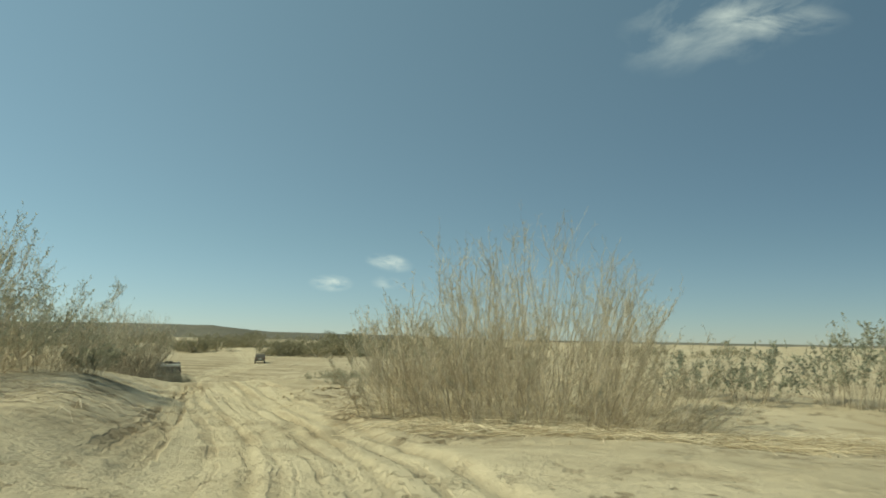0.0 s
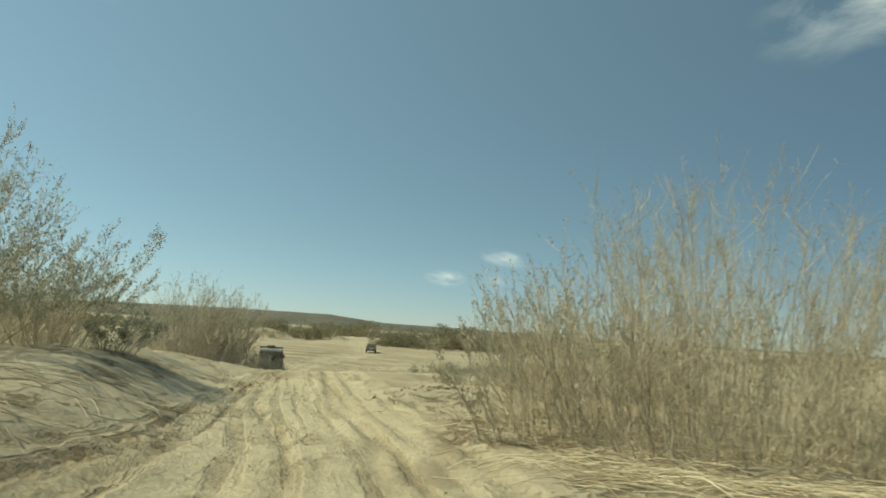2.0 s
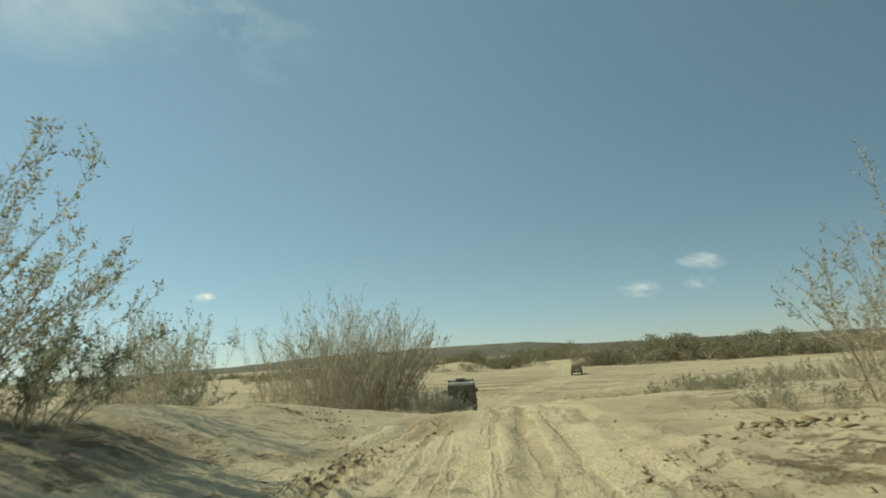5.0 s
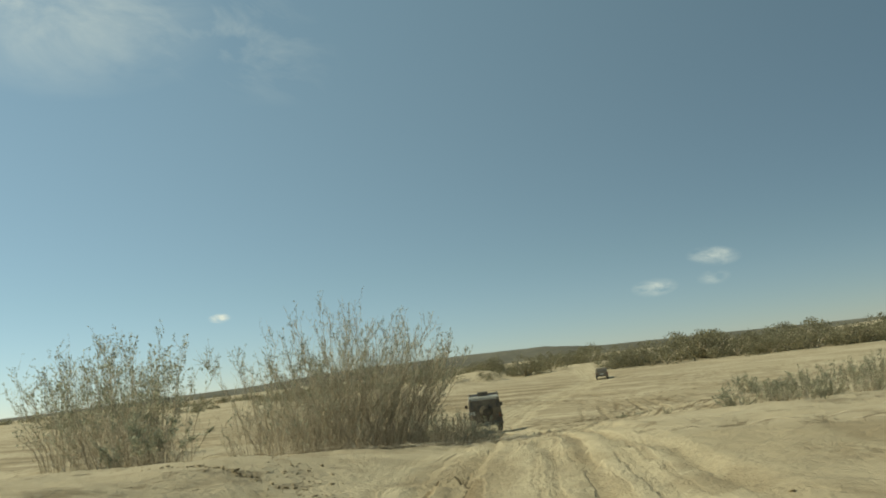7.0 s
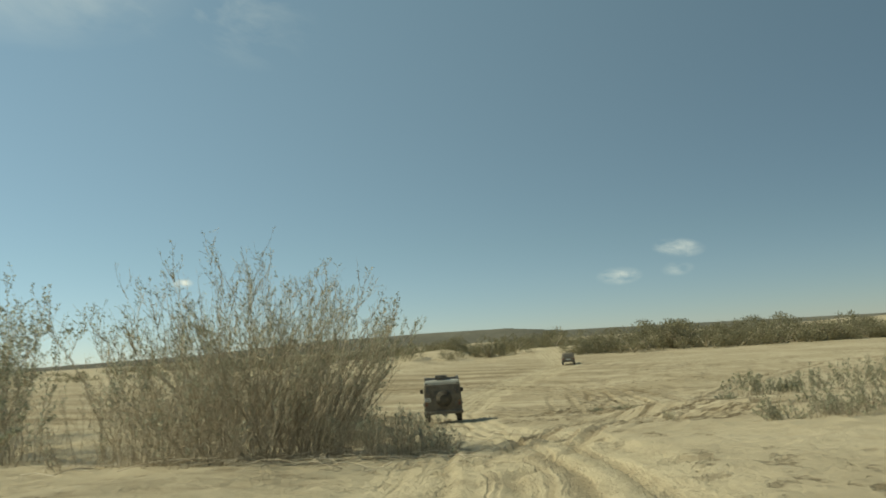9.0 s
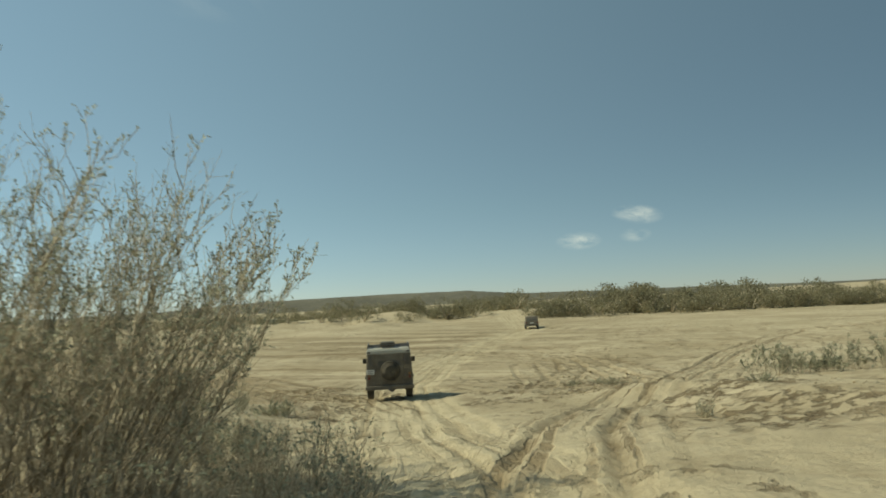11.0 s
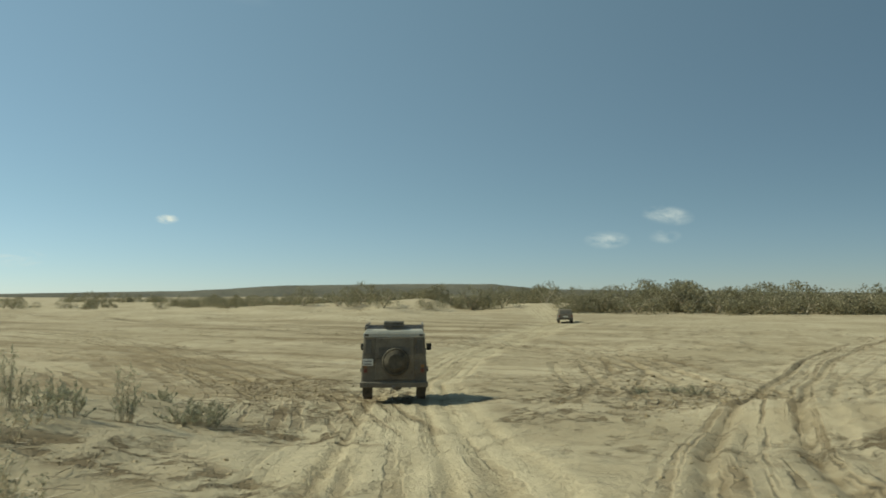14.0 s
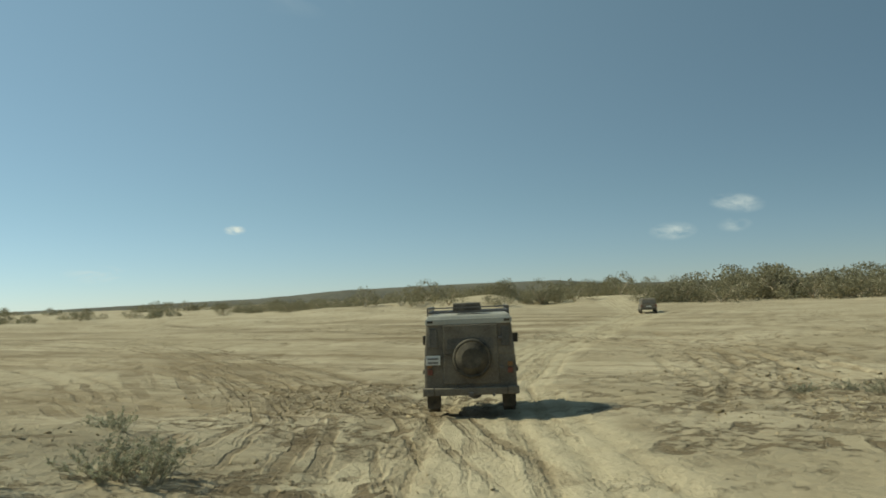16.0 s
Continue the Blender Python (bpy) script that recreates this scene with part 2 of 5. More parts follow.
M_RUBBER = material("dusty_rubber", (0.045, 0.04, 0.033), 0.9, spread=0.3, scale=5, fine=60, tint=(0.14, 0.12, 0.087), bump=0.004)
M_STEEL = material("grey_steel", (0.16, 0.15, 0.14), 0.5, metal=0.7, spread=0.25, scale=4, fine=40)
M_RED = material("red_lens", (0.17, 0.06, 0.04), 0.5, spread=0.15, scale=4, fine=40)
M_AMBER = material("amber_lens", (0.28, 0.15, 0.06), 0.5, spread=0.15, scale=4, fine=40)
M_PLATE = material("white_plate", (0.62, 0.61, 0.56), 0.45, spread=0.15, scale=6, fine=60)
M_GLASS = material("dusty_dark_glass", (0.08, 0.071, 0.056), 0.5, spread=0.4, scale=2.5, fine=30, tint=(0.17, 0.148, 0.115), spec=0.5)
M_HILL = material("hill_woods", (0.125, 0.115, 0.085), 0.95, spread=0.3, scale=0.02, fine=0.2)


# ---- ground ----
def smooth(e0, e1, v):
    k = np.clip((v - e0) / (e1 - e0), 0, 1)
    return k * k * (3 - 2 * k)


LATTICE = np.random.RandomState(7).rand(256, 256)


def lattice_noise(x, y, size, shift=0.0):
    """Smooth noise between -1 and 1 with lumps of about size metres."""
    u, v = x / size + shift, y / size + shift * 1.7
    i, j = np.floor(u).astype(int), np.floor(v).astype(int)
    a, b = u - i, v - j
    a, b = a * a * (3 - 2 * a), b * b * (3 - 2 * b)
    g = lambda p, q: LATTICE[p % 256, q % 256]
    low = g(i, j) * (1 - a) + g(i + 1, j) * a
    high = g(i, j + 1) * (1 - a) + g(i + 1, j + 1) * a
    return 2 * (low * (1 - b) + high * b) - 1


ALONG = [(-400, 1.6), (-5, 1.45), (0, 1.38), (5, 1.1), (10, 0.8), (15, 0.55), (21, 0.72), (26, 0.72), (32, 0.68), (36, 0.42), (39.4, 0.18),
         (44, -0.25), (48.3, -0.7), (55, -1.25), (62, -1.78), (67, -2.25), (77, -2.6), (120, -2.1), (200, -1.7), (4000, -1.7)]
LANE = [(3.0, -30), (2.0, -8), (1.3, 0), (0.8, 3.2), (0, 6.6), (-1, 10.3), (-2.3, 13.8), (-3.6, 16.8), (-5.6, 20.5), (-6.7, 23.0), (-8.4, 26.8), (-10.0, 30.7),
        (-11.2, 33.9), (-12.4, 36.4), (-13.6, 39.2), (-15.4, 42.7), (-17.0, 45.2), (-20.4, 51.6), (-24.0, 58.6), (-27.6, 66), (-31.5, 80), (-33.5, 100), (-36, 122), (-46, 148), (-60, 185), (-90, 260)]
FAN = [(-20.4, 49.6), (-22.6, 52.4), (-25.8, 56.8), (-31.6, 62.6), (-37.0, 67.0), (-45.6, 72.4), (-55, 77), (-66, 81.5), (-90, 86)]          # much-used way out to the side
ARC = [(-13.9, 56.0), (-14.4, 62.0), (-15.6, 68.0), (-18.5, 76.0), (-24, 83), (-32, 88), (-46, 92)]          # where drivers turned back to the main way
# other tracks: line, depth, half width of a rut, half gauge
EDGE = [(-2.9, 7.5), (-3.7, 10.0), (-4.7, 13.0), (-5.9, 16.6), (-6.6, 18.7), (-7.6, 21.2), (-8.5, 23.9), (-9.4, 26.4), (-10.3, 28.6)]     # wheel line under the bank
FORKS = [
    ([(-12.0, 37.0), (-13.1, 42.9), (-13.7, 46.0), (-14.1, 51), (-14.1, 56), (-13.9, 62), (-13.4, 70), (-11.6, 84), (-9.0, 95), (-6.0, 106), (1, 114), (16, 124), (40, 140)], 0.13, 0.13, 0.68, 1.0),
    ([(-11.0, 43), (-11.9, 50), (-11.9, 58), (-11.6, 66), (-10.6, 76), (-8.0, 88), (-2.0, 100)], 0.06, 0.11, 0.5),
    ([(-12.9, 41), (-13.9, 50), (-14.2, 60), (-13.9, 70), (-12.0, 84)], 0.045, 0.08, 0.33),
    ([(-11.4, 40), (-12.4, 48), (-12.6, 58), (-12.2, 70)], 0.05, 0.08, 0.28),
    ([(-23.4, 53.6), (-25.6, 56.0), (-31.6, 61.7), (-37.5, 65.8), (-44.6, 71.2), (-57.3, 78.2), (-67, 84), (-85, 89)], 0.035, 0.34, 0.75, 0.55),
    ([(-24.6, 54.6), (-27.2, 58.8), (-31.5, 63.2), (-36.5, 67.3), (-47.5, 73.2), (-52.3, 75.3), (-64, 78.6), (-90, 82)], 0.035, 0.32, 0.75, 0.55),
    ([(-26.4, 59.0), (-31.5, 64.6), (-37.0, 69.2), (-43.2, 72.9), (-48.3, 74.2), (-60, 75)], 0.035, 0.30, 0.70, 0.55),
    ([(-19.2, 58.0), (-19.9, 64.8), (-20.9, 75.0), (-22.6, 81.0), (-27, 88)], 0.035, 0.15, 0.05, 0.9),
    ([(-17.6, 60.0), (-18.6, 68.3), (-19.6, 76.8), (-22.4, 84.0)], 0.035, 0.15, 0.05, 0.9),
    ([(-14.3, 60.0), (-15.3, 68.0), (-18.5, 76.0), (-24, 83), (-32, 88)], 0.04, 0.17, 0.70, 0.7),
    ([(-13.8, 63.0), (-15.0, 72.0), (-19.0, 80.0), (-26, 86)], 0.04, 0.17, 0.70, 0.7),
    ([(-27, 59), (-33, 63.5), (-46, 69), (-66, 73), (-110, 76)], 0.10, 0.2, 0.75),
    ([(-24.5, 55), (-30, 57.5), (-40, 60), (-60, 62), (-90, 62)], 0.08, 0.18, 0.75),
    (EDGE, 0.08, 0.10, 0.16),
    ([(60, 96), (20, 93), (-12, 92), (-40, 95), (-80, 102), (-130, 106)], 0.13, 0.3, 0.9),
    ([(60, 104), (10, 101), (-25, 102), (-60, 108), (-140, 120)], 0.10, 0.3, 0.9),
    ([(-25, 66), (-22, 72), (-16, 80), (-6, 90), (10, 98)], 0.08, 0.2, 0.75),
    ([(-15.5, 66), (-17, 72), (-21, 82), (-28, 94)], 0.08, 0.2, 0.75),
    ([(-19.5, 62), (-20.0, 67), (-24, 78)], 0.07, 0.16, 0.75),
    ([(-36, 128), (-30, 119), (-22, 112), (-8, 106), (20, 100)], 0.10, 0.3, 0.9),
    ([(2.5, -8), (2.4, 1), (1.2, 7), (-0.6, 12.5), (-2.6, 18), (-5.0, 23), (-7.6, 28.5), (-10.6, 34.5)], 0.06, 0.14, 0.7),
]


# patches of broken ground: place, half sizes
CHURN = [(-24.8, 54.6, 1.9, 1.5), (-27.2, 57.8, 2.6, 2), (-26, 61.5, 2.2, 2.4), (-29.5, 61, 2.6, 2.2), (-22.6, 50.6, 1.8, 1.2), (-20.6, 46.4, 1.8, 1), (-18.4, 56.4, 1.6, 2.4), (-20.2, 60.6,
         1.8, 2.6), (-17, 61, 1.8, 2.6), (-19.2, 66.6, 2.6, 2.4), (-16.2, 66.8, 2.2, 2.4), (-10.6, 47.6, 2.2, 2.6), (-10.8, 52.6, 2, 2.4), (-2.9, 23.4, 1, 1.6), (-1.5, 19.4, 0.8, 1.6), (0.4, 15.2, 0.8, 1.8), (-31.5, 64.5, 3, 2.2), (-28, 54, 2.6, 1.4)]


def stray_tracks(count, seed):
    """Old wheel tracks that wander over the river bed."""
    rng = np.random.RandomState(seed)
    out = []
    for i in range(count):
        px, py = rng.uniform(-75, 15), rng.uniform(58, 100)
        a = rng.choice([0.15, -0.25, 0.4, 1.2, 2.0]) + rng.normal(0, 0.25)
        bend = rng.normal(0, 0.03)
        line = []
        for j in range(8):
            line.append((px, py))
            px, py = px + 5.0 * math.cos(a), py + 5.0 * math.sin(a)
            a += bend * 5
        out.append((line, rng.uniform(0.05, 0.10), rng.uniform(0.14, 0.26), 0.75))
    for i in range(12):                                 # short turns beside the used track
        px, py, a, bend = rng.uniform(-19, -8), rng.uniform(56, 74), rng.uniform(0, 3.1), rng.normal(0, 0.16)
        line = []
        for j in range(6):
            line.append((px, py))
            px, py = px + 2.2 * math.cos(a), py + 2.2 * math.sin(a)
            a += bend
        out.append((line, rng.uniform(0.03, 0.05), 0.12, 0.70))
    return out


STRAY = stray_tracks(14, 21)


def lane_offset(x, y, lane):
    """Distance to a line on the plan, with its sign (right of the way positive), and the way along it."""
    best = np.full(np.shape(x), 1e9)
    side = np.zeros(np.shape(x))
    way = np.zeros(np.shape(x))
    run = 0.0
    for (x0, y0), (x1, y1) in zip(lane, lane[1:]):
        dx, dy = x1 - x0, y1 - y0
        size = math.hypot(dx, dy)
        k = np.clip(((x - x0) * dx + (y - y0) * dy) / size ** 2, 0, 1)
        px, py = x - x0 - k * dx, y - y0 - k * dy
        d = np.hypot(px, py)
        s = np.sign(px * dy - py * dx)
        near = d < best
        best, side, way = np.where(near, d, best), np.where(near, s, side), np.where(near, run + k * size, way)
        run += size
    return best * side, way


def broad_height(x, y):
    s = 0.93 * y - 0.37 * x
    z = np.interp(s, [a for a, _ in ALONG], [b for _, b in ALONG])
    u, _ = lane_offset(x, y, LANE)
    right = smooth(6.3, 9.3, u)
    left = smooth(2.2, 6, -u)
    z = z + right * 0.55 * smooth(40, 50, s) * (1 - smooth(56, 65, s))
    z = z + left * 0.6 * smooth(46, 53, s) * (1 - smooth(54, 64, s))
    z = z + smooth(1.9, 4.6, -u) * 0.75 * smooth(3, 12, s) * (1 - smooth(25, 34, s)) * (1 - 0.6 * smooth(6, 18, -u))
    z = z + smooth(1.8, 4.5, -u) * 0.22 * smooth(27, 31, s) * (1 - smooth(37, 42, s))
    z = z - 0.45 * (1 - smooth(20, 34, s)) * smooth(4, 12, u)
    z = z + 0.9 * smooth(140, 190, s) * (1 - smooth(5, 12, np.abs(u - 2)))
    z = z + 0.10 * lattice_noise(x, y, 9.0) + 0.05 * lattice_noise(x, y, 3.1, 0.3)
    far = smooth(130, 260, s)
    z = z + far * (1.2 * lattice_noise(x, y, 40.0, 0.6) + 0.8)
    z = z + 1.3 * smooth(8, 40, x) * smooth(170, 205, s)
    dunes = smooth(118, 150, s) * smooth(6, 22, -u) * (1 - 0.7 * far) * (1 - 0.75 * smooth(70, 125, -x))
    z = z + dunes * (1.0 + 1.3 * lattice_noise(x, y, 17.0, 0.4) + 0.6 * lattice_noise(x, y, 6.0, 0.7))
    return z


def churned(x, y):
    """How far the ground is broken up, from 0 to 1."""
    x, y = np.asarray(x, float), np.asarray(y, float)
    most = np.zeros(x.shape)
    for px, py, rx, ry in CHURN:
        near_by = (np.abs(x - px) < 2.4 * rx) & (np.abs(y - py) < 2.4 * ry)
        if near_by.any():
            ex, ey = x[near_by], y[near_by]
            most[near_by] = np.maximum(most[near_by], smooth(0.1, 0.75, np.exp(-((ex - px) / rx) ** 2 - ((ey - py) / ry) ** 2) + 0.35 * lattice_noise(ex, ey, 1.3, 0.55)))
    return most


def surface(x, y):
    """Height of the sand, and how far ruts and slips darken its colour."""
    x, y = np.asarray(x, float), np.asarray(y, float)
    darkened = np.zeros(x.shape)
    z = broad_height(x, y)
    near = (np.abs(x + 12) < 60) & (y < 120)
    u, w = lane_offset(x, y, LANE)
    wob = 0.25 * lattice_noise(w, w * 0, 6.0, 0.2) + 0.012 * lattice_noise(x, y, 0.35, 0.77)
    bed = 1 - smooth(1.5, 2.4, np.abs(u))
    z = z - 0.08 * bed
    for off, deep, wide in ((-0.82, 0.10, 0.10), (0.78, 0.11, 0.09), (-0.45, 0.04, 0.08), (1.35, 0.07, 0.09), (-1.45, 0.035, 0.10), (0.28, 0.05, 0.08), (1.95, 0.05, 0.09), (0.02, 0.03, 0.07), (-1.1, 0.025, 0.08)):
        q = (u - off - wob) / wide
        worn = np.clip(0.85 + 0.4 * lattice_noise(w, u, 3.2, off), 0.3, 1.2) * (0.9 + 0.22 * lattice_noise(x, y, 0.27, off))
        # the deeper the rut, the darker its colour
        darkened = np.maximum(darkened, 4 * deep * np.exp(-q ** 4) * worn)
        z = z - deep * np.exp(-q ** 4) * worn + 0.45 * deep * np.exp(-((np.abs(q) - 1.7) / 0.7) ** 2) * worn
    for lane, deep, wide, gauge, *tone in FORKS + STRAY:
        lx, ly = [p[0] for p in lane], [p[1] for p in lane]
        hit = (x > min(lx) - 2.5) & (x < max(lx) + 2.5) & (y > min(ly) - 2.5) & (y < max(ly) + 2.5)
        if not hit.any():
            continue
        ex, ey, dz = x[hit], y[hit], 0
        rut_dark = np.zeros(ex.shape)
        u2, w2 = lane_offset(ex, ey, lane)
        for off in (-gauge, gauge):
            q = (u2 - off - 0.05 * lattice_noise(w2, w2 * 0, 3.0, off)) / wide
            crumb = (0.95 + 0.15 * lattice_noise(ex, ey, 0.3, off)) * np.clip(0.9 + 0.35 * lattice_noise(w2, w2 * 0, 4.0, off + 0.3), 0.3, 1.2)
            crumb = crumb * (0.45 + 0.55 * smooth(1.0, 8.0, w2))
            rut_dark = np.maximum(rut_dark, (tone[0] if tone else 7 * deep) * np.exp(-(q / 1.25) ** 4) * crumb)
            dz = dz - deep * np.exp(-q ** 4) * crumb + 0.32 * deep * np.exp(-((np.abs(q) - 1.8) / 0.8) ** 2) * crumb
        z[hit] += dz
        darkened[hit] = np.maximum(darkened[hit], rut_dark)
    rough = near * (0.35 + 0.65 * smooth(0.5, 2.5, np.abs(u)))
    z = z + rough * (0.035 * lattice_noise(x, y, 0.9, 0.1) + 0.022 * lattice_noise(x, y, 0.4, 0.5))
    churn = smooth(-0.05, 0.45, lattice_noise(x, y, 5.5, 0.8)) * near * smooth(1.2, 2.4, np.abs(u))
    lump = np.maximum(lattice_noise(x, y, 0.5, 0.9), -0.1) + 0.8 * np.maximum(lattice_noise(x, y, 0.29, 0.35), 0)
    z = z + churn * 0.03 * lump
    inside = churned(x, y)                              # patches ploughed up by spinning wheels
    clod = 0.6 * lattice_noise(x, y, 0.62, 0.12) + 0.6 * lattice_noise(x * 1.6 + y * 0.5, y, 0.42, 0.66)
    z = z + inside * 0.055 * clod
    # footfalls and old wheel slips, drawn out along the bed
    slip = smooth(0.3, 0.6, lattice_noise(0.93 * x + 0.37 * y, (0.93 * y - 0.37 * x) * 0.3, 0.8, 0.15)) * near
    z = z - 0.022 * slip * smooth(-0.2, 0.3, lattice_noise(x, y, 7.0, 0.45))
    darkened = np.maximum(darkened, 0.6 * slip * smooth(-0.2, 0.3, lattice_noise(x, y, 7.0, 0.45)))
    return z, np.clip(darkened, 0, 1)


def height(x, y):
    return surface(x, y)[0]


def spread(stops, reach):
    """Steps between the stops (place, step from there on), growing outwards to reach."""
    mid = [v for (lo, step), (hi, _) in zip(stops, stops[1:]) for v in np.arange(lo, hi - 0.4 * step, step)]

    def outward(step):
        v, out = 0.0, []
        while v < reach:
            out.append(v)
            step *= 1.016 if step < 0.36 else 1.05 if step < 1.2 else 1.12
            v += step
        return np.array(out[1:] + [reach])

    return np.concatenate([stops[0][0] - outward(stops[0][1])[::-1], mid, [stops[-1][0]], stops[-1][0] + outward(stops[-1][1])])


def mesh_from(name, verts, faces, mat, flat=True):
    me = bpy.data.meshes.new(name)
    verts, faces = np.asarray(verts, np.float32), np.asarray(faces, np.int32)
    n, k = faces.shape
    me.vertices.add(len(verts))
    me.vertices.foreach_set("co", verts.ravel())
    me.loops.add(n * k)
    me.loops.foreach_set("vertex_index", faces.ravel())
    me.polygons.add(n)
    me.polygons.foreach_set("loop_start", np.arange(0, n * k, k, dtype=np.int32))
    me.update(calc_edges=True)
    me.materials.append(mat)
    if not flat:
        me.polygons.foreach_set("use_smooth", np.ones(n, bool))
    return me


xs, ys = spread([(-46, 0.21), (-28, 0.125), (2, 0.125)], 3200), spread([(9, 0.135), (50, 0.16), (78, 0.2)], 3200)
gx, gy = np.meshgrid(xs, ys)
gz, gdarkened = surface(gx, gy)
nx, ny = len(xs), len(ys)
idx = np.arange(nx * ny).reshape(ny, nx)
quads = np.stack([idx[:-1, :-1], idx[:-1, 1:], idx[1:, 1:], idx[1:, :-1]], -1).reshape(-1, 4)
ground = new("ground", mesh_from("ground", np.stack([gx, gy, gz], -1).reshape(-1, 3), quads, M_SAND, flat=False))
sunken_tone = ground.data.attributes.new("sunken_tone", "FLOAT", "POINT")
sunken_tone.data.foreach_set("value", gdarkened.astype(np.float32).ravel())
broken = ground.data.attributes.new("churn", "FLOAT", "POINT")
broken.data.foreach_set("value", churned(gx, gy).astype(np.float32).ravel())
for lane_name, line in (("lane", LANE), ("fork", FORKS[0][0]), ("edge", EDGE), ("fan", FAN), ("arc", ARC)):
    off, run = lane_offset(gx, gy, line)
    for axis_name, value in (("across", np.clip(off, -8, 8)), ("along", run)):
        at = ground.data.attributes.new(lane_name + "_" + axis_name, "FLOAT", "POINT")
        at.data.foreach_set("value", value.astype(np.float32).ravel())
tagged(ground, "pale dry sand of a river bed, churned by tyre tracks", "ground", kind="structure")


def on_ground(x, y):
    return float(height(np.array([x]), np.array([y]))[0])


# ---- shrubs ----
def unit(v):
    return v / np.maximum(np.linalg.norm(v, axis=-1, keepdims=True), 1e-9)


def tubes(points, radii):
    """Three-sided tapered tubes along rows of points."""
    n, k, _ = points.shape
    d = unit(points[:, -1] - points[:, 0])
    side = unit(np.cross(d, np.where(np.abs(d[:, 2:3]) > 0.9, [[1.0, 0, 0]], [[0, 0, 1.0]])))
    up = np.cross(d, side)
    rings = []
    for a in (0, 2.0944, 4.1888):
        rings.append(points + radii[..., None] * (math.cos(a) * side + math.sin(a) * up)[:, None, :])
    v = np.stack(rings, 2)
    i = np.arange(n * k * 3).reshape(n, k, 3)
    f = []
    for c in range(3):
        e = (c + 1) % 3
        f.append(np.stack([i[:, :-1, c], i[:, :-1, e], i[:, 1:, e], i[:, 1:, c]], -1).reshape(-1, 4))
    return v.reshape(-1, 3), np.concatenate(f)


def blades(places, ways, length, width, rng):
    """Narrow pointed leaves that start at places and lie along ways."""
    n = len(places)
    ways = unit(ways)
    side = unit(np.cross(ways, rng.normal(size=(n, 3))))
    size = length * rng.uniform(0.6, 1.3, (n, 1))
    wide = width * rng.uniform(0.7, 1.3, (n, 1))
    v = np.stack([places, places + ways * size * 0.5 + side * wide, places + ways * size, places + ways * size * 0.5 - side * wide], 1)
    return v.reshape(-1, 3), np.arange(n * 4).reshape(n, 4)


